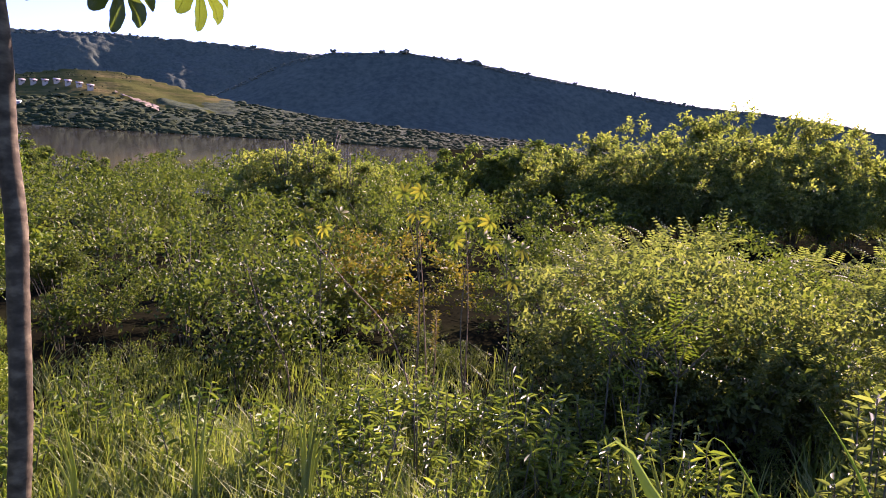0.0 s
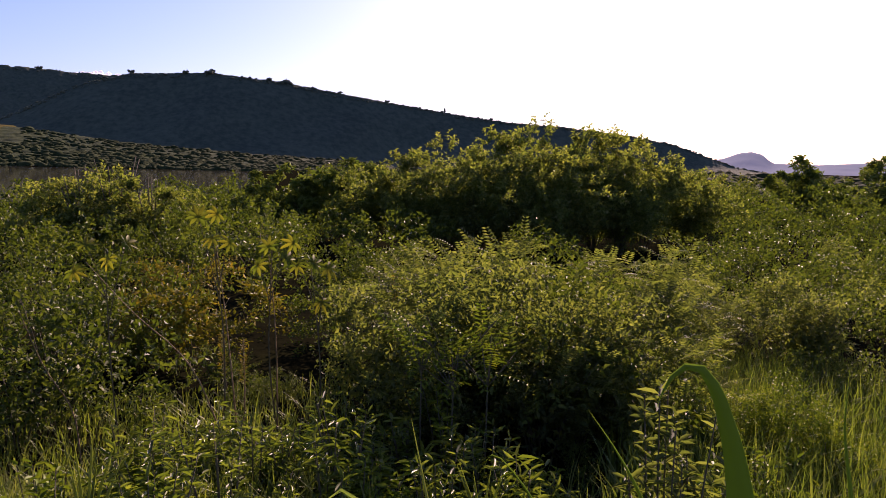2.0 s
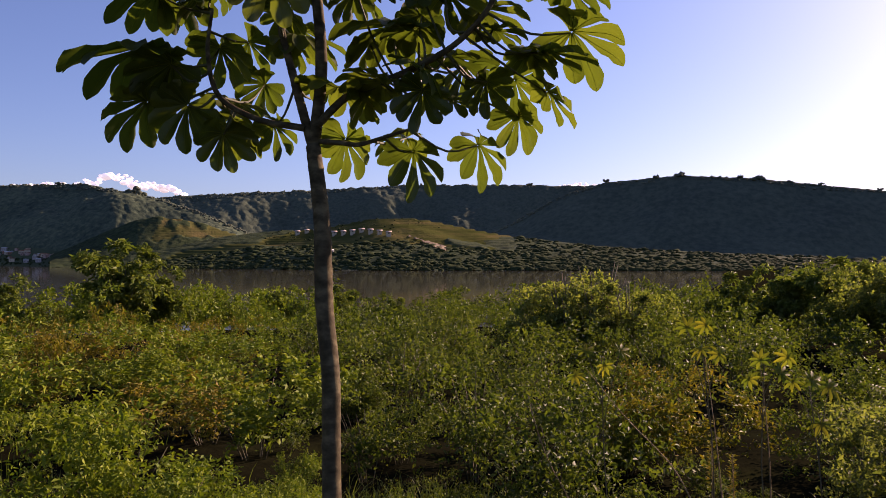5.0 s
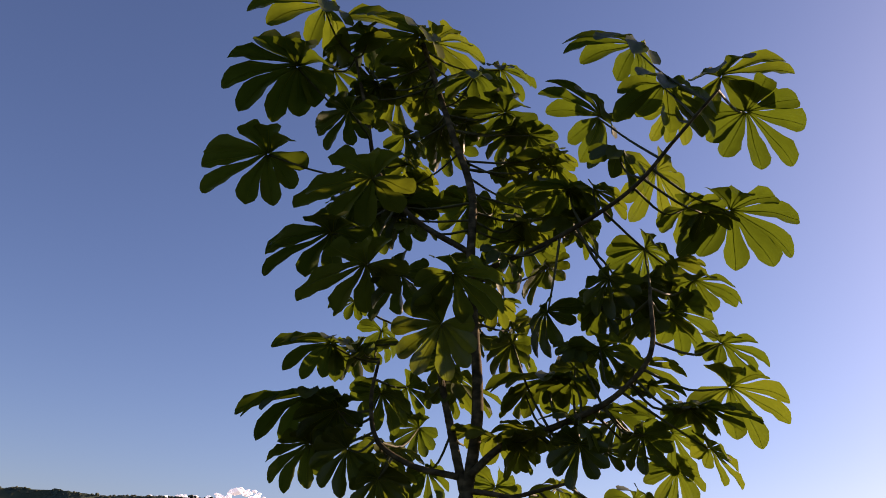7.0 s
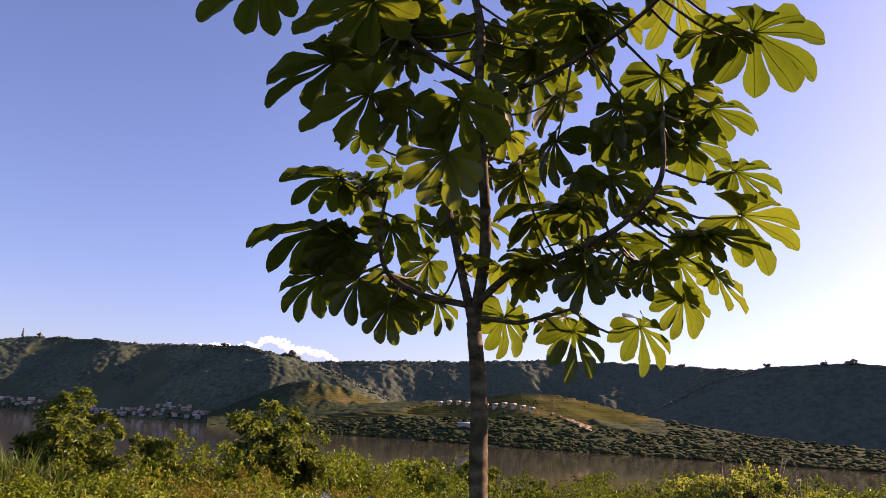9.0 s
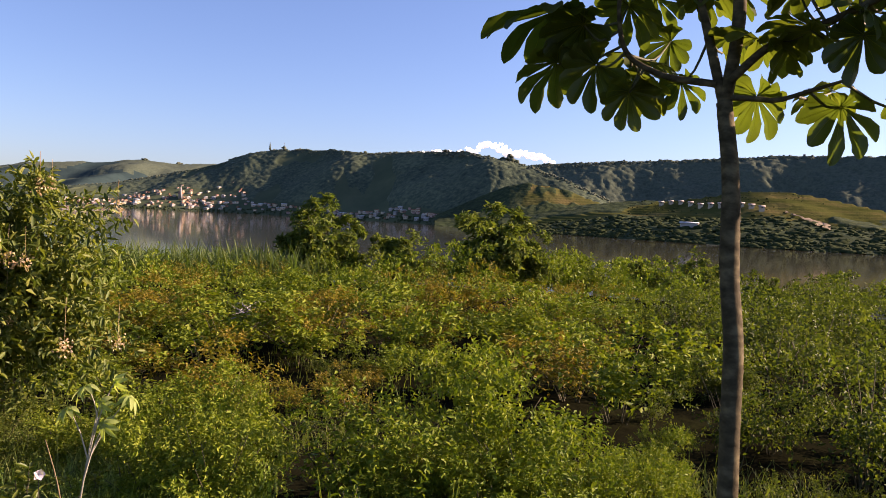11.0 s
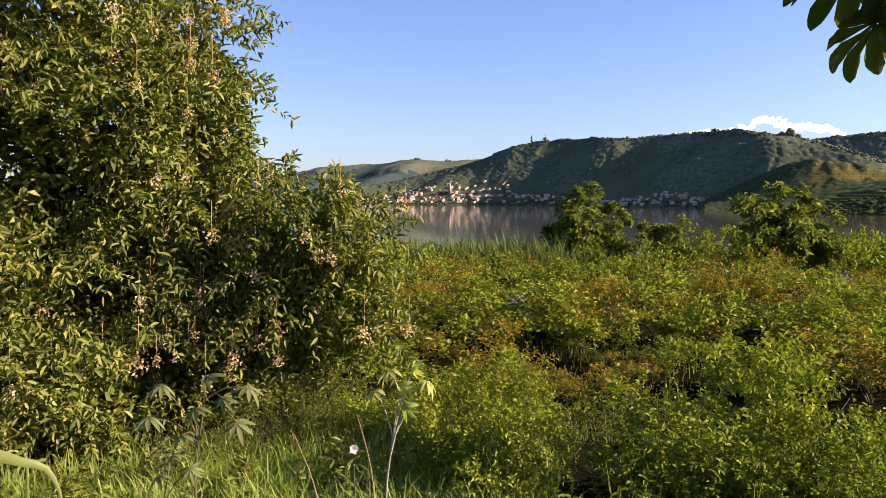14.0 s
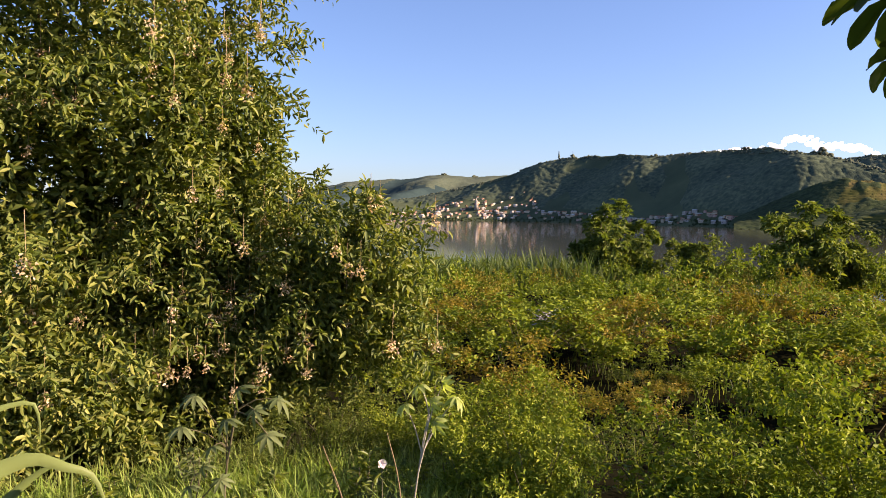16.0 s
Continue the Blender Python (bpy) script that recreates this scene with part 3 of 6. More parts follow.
def feathery(rng, inner, outer, per, length, leaflet):
    """Fern-like fronds along shoots: leaflets in two rows on each rib."""
    n = len(inner)
    axis = unit(outer - inner)
    parts = []
    for k in range(per):
        u = 0.35 + 0.65 * (k + 0.5) / per
        base = inner + (outer - inner) * u
        way = unit(axis * 0.5 + rng.normal(size=(n, 3)) * 0.7 + np.array([0, 0, 0.25]))
        side = unit(np.cross(way, np.array([0, 0, 1.0]) + rng.normal(size=(n, 3)) * 0.3))
        top = np.cross(side, way)
        for q in range(1, 8):
            w = q / 7.5
            at = base + way * length * w - top * length * 0.25 * w * w
            for sgn in (-1, 1):
                parts.append(blades(at, side * sgn + way * 0.35 - top * 0.15, top, np.full(n, leaflet * (1.15 - 0.75 * abs(w - 0.45))), np.full(n, leaflet * 0.30), fold=0.1))
    return joined(parts)


def stems(rng, h, r, n, thick):
    parts = []
    for _ in range(n):
        a, b = rng.uniform(0, 6.28), rng.uniform(0.3, 0.8)
        end = np.array([math.cos(a) * r * b, math.sin(a) * r * b, h * rng.uniform(0.6, 0.95)])
        mid = end * 0.5 + np.array([0, 0, 0.08 * h])
        parts.append(tube(curve_through([np.array([end[0] * 0.1, end[1] * 0.1, -0.12]), mid, end], 5), np.linspace(thick, thick * 0.3, 5), 4))
    return joined(parts)


def shrub_mesh(seed, rx, h, n, per, length, width, droop=0.2, kind="leaf", lump=0.3, clump=1.0, inner=1.0):
    rng = np.random.RandomState(seed)
    i, o = shoots(rng, n, rx, rx * rng.uniform(0.85, 1.15), h, lump, clump=clump)
    # older, larger leaves deep inside close the plant
    q = int(max(140, n * 2.0) * inner)
    d = unit(rng.normal(size=(q, 3)) + np.array([0, 0, 0.2]))
    core = d * rng.uniform(0.1, 0.5, (q, 1)) * np.array([rx, rx, h * 0.55]) + np.array([0, 0, h * 0.40])
    core[:, 2] = np.maximum(core[:, 2], 0.04)
    big = max(length, 0.06) * 1.15 if kind == "leaf" else 0.085
    inside = blades(core, rng.normal(size=(q, 3)), rng.normal(size=(q, 3)), rng.uniform(0.8, 1.3, q) * big, rng.uniform(0.8, 1.3, q) * big * 0.5)
    outside = feathery(rng, i, o, per, length, width) if kind == "feather" else leafy(rng, i, o, per, length, width, droop=droop)
    return joined([outside, inside])


def shrub(name, label, category, foliage, wood, at, group="", scale=1.0, turn=0.0, flat=1.0):
    """A plant: stems and foliage under one base."""
    root = tagged(new(name), label, category, group)
    piece("foliage", foliage, root)
    piece("stem", wood, root)
    root.matrix_basis = pose(at[0], at[1], at[2], 0, 0, turn) @ Matrix.Diagonal((scale, scale, scale * flat, 1))
    return root


def on_ground(az, r, sink=0.0):
    p = polar(az, r)
    p[2] = float(ground_z(p[0], p[1])) - sink
    return p


# kinds of low marsh shrubs, shared by all their copies
WOOD = [mesh_from("stem", *stems(np.random.RandomState(40 + k), 1.1, 0.8, 7, 0.009), M_STEM) for k in range(3)]
HERB = [mesh_from("foliage", *shrub_mesh(10 + k, 0.82, 1.25, 260, 11, 0.047, 0.022, lump=0.55), M_SHRUB) for k in range(5)]
HERB_FAR = [mesh_from("foliage", *shrub_mesh(16 + k, 0.82, 1.25, 180, 8, 0.066, 0.035, lump=0.55), M_SHRUB) for k in range(4)]
RUST = [mesh_from("foliage", *shrub_mesh(20 + k, 0.8, 1.2, 190, 9, 0.060, 0.028, lump=0.45, inner=0.7), M_RUSTY) for k in range(2)]
FINE = [mesh_from("foliage", *shrub_mesh(15 + k, 0.8, 1.2, 270, 11, 0.046, 0.021, lump=0.55), M_SHRUB) for k in range(2)]
SOFT = [mesh_from("foliage", *shrub_mesh(17 + k, 0.8, 1.2, 230, 10, 0.054, 0.026, lump=0.6, inner=1.2), M_FEATHER) for k in range(3)]
DARK = [mesh_from("foliage", *shrub_mesh(25 + k, 0.85, 1.15, 150, 9, 0.052, 0.026, lump=0.75, clump=1.15), M_SHADED_LEAF) for k in range(3)]
DARK_FAR = [mesh_from("foliage", *shrub_mesh(25 + k, 0.85, 1.15, 105, 8, 0.064, 0.034, lump=0.75, clump=1.15), M_SHADED_LEAF) for k in range(3)]
FERN = [mesh_from("foliage", *shrub_mesh(30 + k, 0.85, 1.3, 85, 3, 0.19, 0.050, kind="feather"), M_FEATHER) for k in range(3)]

rng = np.random.RandomState(11)
herbs = {}


def herb(kind, pool, az, r, scale, label):
    """A copy of one of the low shrubs, on the ground."""
    k = rng.randint(len(pool))
    at = on_ground(az, r, 0.05)
    wide, tall = (1.3, 0.85) if az > 32 and r > 5.8 else (1.0, 1.0)
    m = pose(*at, 0, 0, rng.uniform(0, 360)) @ Matrix.Diagonal((scale * wide * rng.uniform(0.9, 1.15), scale * wide * rng.uniform(0.9, 1.15), scale * tall * rng.uniform(0.85, 1.15), 1))
    if (kind, k) not in herbs:
        herbs[kind, k] = shrub("shrub", label, "shrub", pool[k], WOOD[k % 3], (0, 0, 0), "low marsh shrubs")
        herbs[kind, k].matrix_basis = m
    else:
        copy_thing(herbs[kind, k], m).matrix_basis = m


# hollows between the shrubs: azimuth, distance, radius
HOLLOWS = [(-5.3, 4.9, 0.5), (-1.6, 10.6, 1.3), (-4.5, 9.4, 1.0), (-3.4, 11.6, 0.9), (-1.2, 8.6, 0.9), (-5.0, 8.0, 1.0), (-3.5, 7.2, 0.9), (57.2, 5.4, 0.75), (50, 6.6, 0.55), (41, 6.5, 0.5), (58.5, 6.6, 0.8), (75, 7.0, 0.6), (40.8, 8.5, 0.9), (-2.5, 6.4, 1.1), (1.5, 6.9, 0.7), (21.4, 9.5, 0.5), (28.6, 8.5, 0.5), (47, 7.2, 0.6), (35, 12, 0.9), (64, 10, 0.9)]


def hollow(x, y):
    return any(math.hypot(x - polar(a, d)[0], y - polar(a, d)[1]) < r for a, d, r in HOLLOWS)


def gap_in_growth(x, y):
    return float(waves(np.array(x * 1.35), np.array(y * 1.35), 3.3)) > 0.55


def scatter_herbs():
    r = 4.7
    while r < 16:
        gap = 0.84 + 0.022 * r
        for az in np.arange(-48, 101, math.degrees(gap / r)):
            a, d = az + rng.uniform(-0.42, 0.42) * math.degrees(gap / r), r + rng.uniform(-0.45, 0.45) * gap
            x, y = -math.sin(radians(a)) * d, math.cos(radians(a)) * d
            if a > 73 and d < 9.5 or 86 < a and d < 14 or (8 < a < 30 and d < 5.1) or (a > 66 and d < 6.2) or (a < -30 and d < 6.2):
                continue
            w = float(waves(np.array(x * 0.55), np.array(y * 0.55), 1.7))
            swell = float(step(waves(np.array(x * 2.1), np.array(y * 2.1), 2.2), -0.45, 0.40))
            size = ((0.40 + 0.66 * swell if a < 32 else 0.42 + 0.58 * swell) + rng.uniform(-0.10, 0.10)) * min(1, 0.55 + d / 14)
            if -33 < a < -8 and d > 8.5:
                size = min(size, 0.44)
            # gaps get low shrubs in the dark leaf, its colour standing for deep shade
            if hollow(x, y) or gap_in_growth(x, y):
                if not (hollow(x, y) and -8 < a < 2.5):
                    herb("dark", DARK, a, d, rng.uniform(0.24, 0.36) if hollow(x, y) else rng.uniform(0.38, 0.55), "small-leaved marsh shrub with shade in its dark green")
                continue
            if a < -9 and d > 5.2 and rng.rand() < 0.15:
                herb("fern", FERN, a, d, min(size * 1.3, 0.8 + 0.03 * (d - 5)), "feathery green marsh shrub in back light")
            elif -3 < a < 16 and 6.5 < d < 11 and rng.rand() < 0.10 or d > 6.8 and a > 34 and rng.rand() < (0.85 if w > 0.0 else 0.42):
                herb("rust", RUST, a, d, size * 0.9, "marsh shrub with rust-brown leaf tips")
            # towards the sun, shrubs take the leaf with shade in its colour
            elif a < 30:
                herb("dark" if d < 10.5 else "far dark", DARK if d < 10.5 else DARK_FAR, a, d, size, "small-leaved marsh shrub with shade in its dark green")
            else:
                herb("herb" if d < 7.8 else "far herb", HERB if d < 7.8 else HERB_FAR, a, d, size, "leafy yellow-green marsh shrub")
        r += gap * 0.85
    for a, d, s in [(-10.5, 5.7, 0.8), (-13, 5.3, 0.85), (-15.5, 5.6, 0.95), (-18, 5.3, 0.9), (-20.5, 5.6, 1.0), (-23, 5.3, 0.9), (-25.5, 5.6, 0.95), (-28, 5.4, 0.85), (-11, 7.6, 0.9), (-14.5, 6.9, 0.95), (-18, 7.3, 0.95), (-21.5, 6.8, 0.95), (-25, 7.3, 0.95), (-31, 9.0, 0.9), (-38, 8.8, 0.9)]:
        if rng.rand() < 0.45:
            herb("fern", FERN, a, d, s * 0.85, "feathery green marsh shrub in back light")
        herb("soft", SOFT, a + rng.uniform(-2, 2), d + rng.uniform(-0.4, 0.4), s * rng.uniform(0.75, 1.0), "small-leaved grey-green marsh shrub")
    for a, d, s in [(-15.5, 6.6, 1.1), (-17.0, 6.9, 1.15), (-13.5, 6.8, 1.0), (-24.5, 7.4, 1.1), (-29.0, 7.8, 1.15), (-26.5, 6.6, 0.9)]:
        herb("fern", FERN, a, d, s, "feathery green marsh shrub in back light")
    for a, d, s in [(-8.5, 8.4, 0.95), (-10.0, 8.9, 0.9), (-6.3, 9.4, 0.9), (-7.4, 7.6, 0.6), (75.5, 5.8, 0.40), (77.5, 6.1, 0.5), (79.5, 5.7, 0.4), (81.5, 6.0, 0.45), (84.0, 5.6, 0.34)]:
        herb("dark", DARK, a, d, s, "small-leaved marsh shrub with shade in its dark green")
    for a, d, s in [(-1.4, 6.6, 0.3), (0.6, 6.2, 0.36), (1.8, 7.0, 0.4), (-3.6, 6.3, 0.26), (6.9, 7.7, 0.48), (6.0, 7.9, 0.45), (7.8, 7.9, 0.5), (6.9, 8.3, 0.6), (26.5, 10.0, 0.55), (25.7, 10.2, 0.5), (27.3, 10.1, 0.55), (26.6, 10.6, 0.6)]:
        herb("dark", DARK, a, d, s, "small-leaved marsh shrub with shade in its dark green")
    for a, d, s in [(71.5, 5.9, 0.44), (73.5, 6.2, 0.5), (70.0, 6.4, 0.55), (65.5, 4.7, 0.62), (63, 4.5, 0.66), (67.5, 4.9, 0.55), (64, 5.3, 0.75), (62.5, 5.6, 0.6), (50, 4.5, 0.5), (44, 4.6, 0.5), (38, 4.5, 0.5), (51, 4.7, 0.55), (47, 4.6, 0.5), (41, 4.7, 0.55), (-33, 5.4, 0.5), (-37, 5.6, 0.55), (-41, 5.5, 0.5)]:
        herb("fine", FINE, a, d, s, "small-leaved green marsh shrub")


scatter_herbs()


def cover(name, label, meshes, spots, scales, rng, material, thin=None):
    """Plants beyond counting, joined: copies of some shrub shapes (arrays) at spots."""
    parts = []
    for at, s in zip(spots, scales):
        pool = thin if thin and math.hypot(at[0], at[1]) > 33 else meshes
        v, f = pool[rng.randint(len(pool))]
        a = rng.uniform(0, 6.28)
        c, q = math.cos(a), math.sin(a)
        parts.append((np.stack([v[:, 0] * c - v[:, 1] * q, v[:, 0] * q + v[:, 1] * c, v[:, 2] * rng.uniform(0.8, 1.2)], 1) * s + at, f))
    return tagged(new(name, mesh_from(name, *joined(parts), material)), label, "vegetation", kind="stuff")


def spread_cover():
    far = [shrub_mesh(50 + k, 1.15, 1.5, 72, 5, 0.120, 0.062, inner=0.5) for k in range(4)]
    sparse = [shrub_mesh(54 + k, 1.15, 1.5, 44, 4, 0.175, 0.09, inner=0.4) for k in range(3)]
    green, rusty, shaded = [], [], []
    r = 15.0
    while r < 52:
        gap = 1.36 + 0.017 * r
        for az in np.arange(-50, 84, math.degrees(gap / r)):
            a, d = az + rng.uniform(-0.4, 0.4) * math.degrees(gap / r), r + rng.uniform(-0.4, 0.4) * gap
            if d > 46 and a > -4 or (58 < a < 76 and d > 27):
                continue
            p = on_ground(a, d, 0.05)
            w = float(waves(np.array(p[0] * 0.35), np.array(p[1] * 0.35), 1.7))
            if -33 < a < -8 and d < 24 and rng.rand() < 0.7:
                continue
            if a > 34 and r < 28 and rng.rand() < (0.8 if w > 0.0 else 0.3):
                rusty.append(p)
            # scrub against the light goes to the darker-coloured, shaded set
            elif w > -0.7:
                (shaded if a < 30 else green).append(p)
        r += gap * 0.9
    # scrub over the drier plain
    plain = []
    r = 60.0
    while r < 135:
        for az in np.arange(-52, -4, math.degrees(6.0 / r)):
            plain.append(on_ground(az + rng.uniform(-0.5, 0.5) * math.degrees(6.0 / r), r + rng.uniform(-3, 3), 0.2))
        r += 6.5
    # the growth is ranker towards the water
    taller = lambda spots: 1 + 0.35 * step(np.hypot(*np.array(spots).T[:2]), 22, 34)
    cover("plain_bushes", "green bushes over the drier plain", sparse, plain, rng.uniform(0.9, 2.3, len(plain)), rng, M_SHADED_LEAF)
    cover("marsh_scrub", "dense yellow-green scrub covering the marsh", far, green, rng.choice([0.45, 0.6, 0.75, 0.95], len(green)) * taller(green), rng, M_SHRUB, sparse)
    cover("dark_marsh_scrub", "dense marsh scrub with back-light shade in its darker green", far, shaded, rng.choice([0.45, 0.6, 0.75, 0.95], len(shaded)) * taller(shaded), rng, M_SHADED_LEAF, sparse)
    cover("rusty_marsh_scrub", "patches of rust-brown scrub in the marsh", far, rusty, rng.uniform(0.5, 0.8, len(rusty)), rng, M_RUSTY)


spread_cover()


# larger bushes standing out of the marsh
BUSH = [mesh_from("foliage", *shrub_mesh(60 + k, 1.45, 3.0, 430, 8, 0.20, 0.085, droop=0.45, lump=0.7, clump=0.62, inner=0.9), M_BUSH) for k in range(3)]
BIGWOOD = mesh_from("stem", *stems(np.random.RandomState(66), 2.6, 1.3, 16, 0.03), M_STEM)
bush_marks = [(56.6, 31, 1.2, 0), (54.6, 32, 0.7, 1), (50.8, 31, 0.8, 2), (43.6, 29, 1.15, 1), (41.2, 30, 0.85, 2), (36.8, 33, 0.55, 0), (32.4, 30, 0.62, 2), (28.4, 30, 0.60, 1), (24.5, 29, 0.45, 0),
              (-1.0, 26, 0.72, 0), (-3.5, 25, 0.8, 2), (-6.5, 24, 0.85, 1), (-38.0, 52, 1.35, 0), (-40.3, 58, 1.0, 2), (-43.5, 50, 1.35, 1), (-34, 45, 0.6, 2)]
for az, r, s, k in bush_marks:
    shrub("bush", "rounded dark green bush standing out of the marsh", "bush", BUSH[k], BIGWOOD, on_ground(az, r, 0.1), "bushes in the marsh", s, az * 37, 0.95)

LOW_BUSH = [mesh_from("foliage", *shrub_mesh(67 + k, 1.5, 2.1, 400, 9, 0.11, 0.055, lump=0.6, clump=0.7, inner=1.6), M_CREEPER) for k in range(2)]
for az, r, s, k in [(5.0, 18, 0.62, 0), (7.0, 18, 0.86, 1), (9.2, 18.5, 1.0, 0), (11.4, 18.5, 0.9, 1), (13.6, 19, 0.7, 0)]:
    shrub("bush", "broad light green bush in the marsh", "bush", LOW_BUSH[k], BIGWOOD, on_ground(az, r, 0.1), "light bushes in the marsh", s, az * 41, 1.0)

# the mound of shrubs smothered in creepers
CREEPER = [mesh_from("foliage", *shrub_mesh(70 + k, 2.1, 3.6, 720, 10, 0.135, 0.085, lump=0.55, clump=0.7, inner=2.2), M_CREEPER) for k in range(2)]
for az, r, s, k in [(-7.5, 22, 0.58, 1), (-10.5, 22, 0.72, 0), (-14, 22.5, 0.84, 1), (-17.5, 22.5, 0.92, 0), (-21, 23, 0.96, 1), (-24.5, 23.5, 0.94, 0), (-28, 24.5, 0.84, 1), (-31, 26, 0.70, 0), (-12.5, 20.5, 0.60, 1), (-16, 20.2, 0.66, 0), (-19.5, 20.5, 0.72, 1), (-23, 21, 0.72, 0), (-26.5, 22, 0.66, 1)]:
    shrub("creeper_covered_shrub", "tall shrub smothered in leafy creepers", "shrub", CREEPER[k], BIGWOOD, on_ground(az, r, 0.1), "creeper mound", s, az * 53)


# ---- grasses and reeds ----
def grass(name, label, spots, heights, rng, material, width=0.012, lean=0.5, segments=3):
    n = len(spots)
    a = rng.uniform(0, 6.28, n)
    out = np.stack([np.cos(a), np.sin(a), np.zeros(n)], 1)
    side = np.stack([-np.sin(a), np.cos(a), np.zeros(n)], 1)
    bend = rng.uniform(0.1, 1, (n, 1)) * lean
    rows = []
    for k in range(segments + 1):
        u = k / segments
        c = spots + np.array([0, 0, 1.0]) * (heights[:, None] * u * (1 - 0.35 * bend * u)) + out * heights[:, None] * bend * u * u
        w = width * (1 - u) ** 0.7 * rng.uniform(0.7, 1.3, (n, 1))
        if k < segments:
            rows += [c - side * w, c + side * w]
        else:
            rows += [c]
    v = np.stack(rows, 1)
    f = []
    for k in range(segments - 1):
        f += [[2 * k, 2 * k + 1, 2 * k + 3], [2 * k, 2 * k + 3, 2 * k + 2]]
    f += [[2 * segments - 2, 2 * segments - 1, 2 * segments]]
    faces = (np.arange(n)[:, None, None] * v.shape[1] + np.array(f)).reshape(-1, 3)
    return tagged(new(name, mesh_from(name, v.reshape(-1, 3), faces, material)), label, "grass", kind="stuff")


def spots_between(rng, n, a0, a1, r0, r1, tuft=0.0):
    a, r = rng.uniform(a0, a1, n), np.sqrt(rng.uniform(r0 * r0, r1 * r1, n))
    x, y = -np.sin(np.radians(a)) * r, np.cos(np.radians(a)) * r
    if tuft:
        x, y = np.round(x / tuft) * tuft + rng.normal(size=n) * tuft * 0.3, np.round(y / tuft) * tuft + rng.normal(size=n) * tuft * 0.3
    return np.stack([x, y, ground_z(x, y) - 0.02], 1)


rng = np.random.RandomState(21)
p = spots_between(rng, 27000, -55, 105, 1.9, 6.6, 0.13)
bearing, reach = np.degrees(np.arctan2(-p[:, 0], p[:, 1])), np.hypot(p[:, 0], p[:, 1])
p = p[(reach < 4.2) | (bearing > -8) | (bearing < -30)]
lush = 0.5 + 0.5 * waves(p[:, 0] * 1.6, p[:, 1] * 1.6, 0.4)
lush = np.maximum(lush, 0.12)
bare = np.hypot(p[:, 0] - polar(57.2, 5.4)[0], p[:, 1] - polar(57.2, 5.4)[1]) < 1.05
p, lush = p[~bare], lush[~bare]
grass("near_grass", "tall backlit green grass on the bank", p, rng.uniform(0.12, 0.36, len(p)) * (0.5 + lush), rng, M_GRASS, 0.0055, 1.1)
p = spots_between(rng, 15500, 60, 104, 2.1, 5.8, 0.17)
rank = 0.6 + 0.4 * (0.5 + 0.5 * waves(p[:, 0] * 2.6, p[:, 1] * 2.6, 1.1))
grass("bank_grass", "lush fresh green grass below the creeper", p, rng.uniform(0.20, 0.50, len(p)) * rank, rng, M_BANK, 0.0068, 1.2)
p = spots_between(rng, 11000, -7, 31, 2.3, 4.7, 0.15)
rank = 0.45 + 0.55 * (0.5 + 0.5 * waves(p[:, 0] * 2.2, p[:, 1] * 2.2, 0.7))
grass("backlit_grass", "tall yellow-green grass glowing in back light", p, rng.uniform(0.20, 0.52, len(p)) * rank, rng, M_GRASS, 0.0062, 0.9)
p = spots_between(rng, 15000, -58, -28, 2.3, 8.5, 0.16)
grass("sunlit_grass", "lush backlit grass beside the marsh shrubs", p, rng.uniform(0.22, 0.55, len(p)), rng, M_GRASS, 0.0075, 0.8)
p = spots_between(rng, 2000, 36, 100, 5.5, 12, 0.35)
p = p[[not hollow(q[0], q[1]) for q in p]]
grass("marsh_grass", "grass blades between the marsh shrubs", p, rng.uniform(0.15, 0.36, len(p)), rng, M_GRASS, 0.007)
p = spots_between(rng, 13000, 57, 77, 27, 50, 0.9)
grass("reed_bed", "green reed bed along the lake edge", p, rng.uniform(0.9, 1.9, len(p)), rng, M_REED, 0.045, 1.2)

# ---- the young tree with umbrella leaves ----
# boughs as lines; leaves as hub, heading and dip of the longest lobe, tilt about it, and size
BOUGHS, LEAVES = {}, {}
BOUGHS['main_stem'] = [(-1.24, 2.30, 2.00), (-1.21, 2.30, 2.25), (-1.24, 2.29, 2.66), (-1.22, 2.22, 2.82), (-1.23, 2.22, 3.10), (-1.32, 2.19, 3.39), (-1.46, 2.14, 3.84)]
BOUGHS['second_stem'] = [(-1.24, 2.30, 2.00), (-1.30, 2.27, 2.25), (-1.34, 2.26, 2.41), (-1.36, 2.25, 2.67)]
BOUGHS['right_bough'] = [(-1.22, 2.29, 2.08), (-1.12, 2.31, 2.17), (-0.93, 2.32, 2.23), (-0.71, 2.30, 2.32), (-0.61, 2.28, 2.41), (-0.59, 2.28, 2.65)]
BOUGHS['upper_right_bough'] = [(-1.21, 2.23, 2.77), (-0.85, 2.25, 2.89), (-0.59, 2.22, 3.01), (-0.46, 2.19, 3.12), (-0.30, 2.14, 3.24)]
BOUGHS['left_bough'] = [(-1.26, 2.28, 2.07), (-1.43, 2.22, 2.11), (-1.53, 2.18, 2.18), (-1.56, 2.16, 2.32), (-1.55, 2.17, 2.47)]
BOUGHS['upper_left_bough'] = [(-1.23, 2.22, 2.86), (-1.44, 2.14, 3.01), (-1.58, 2.08, 3.21), (-1.64, 2.05, 3.46), (-1.71, 2.01, 3.76)]
BOUGHS['low_bough'] = [(-1.24, 2.30, 2.03), (-1.15, 2.31, 2.02), (-1.08, 2.31, 2.01), (-0.99, 2.32, 2.03), (-0.90, 2.32, 2.05)]
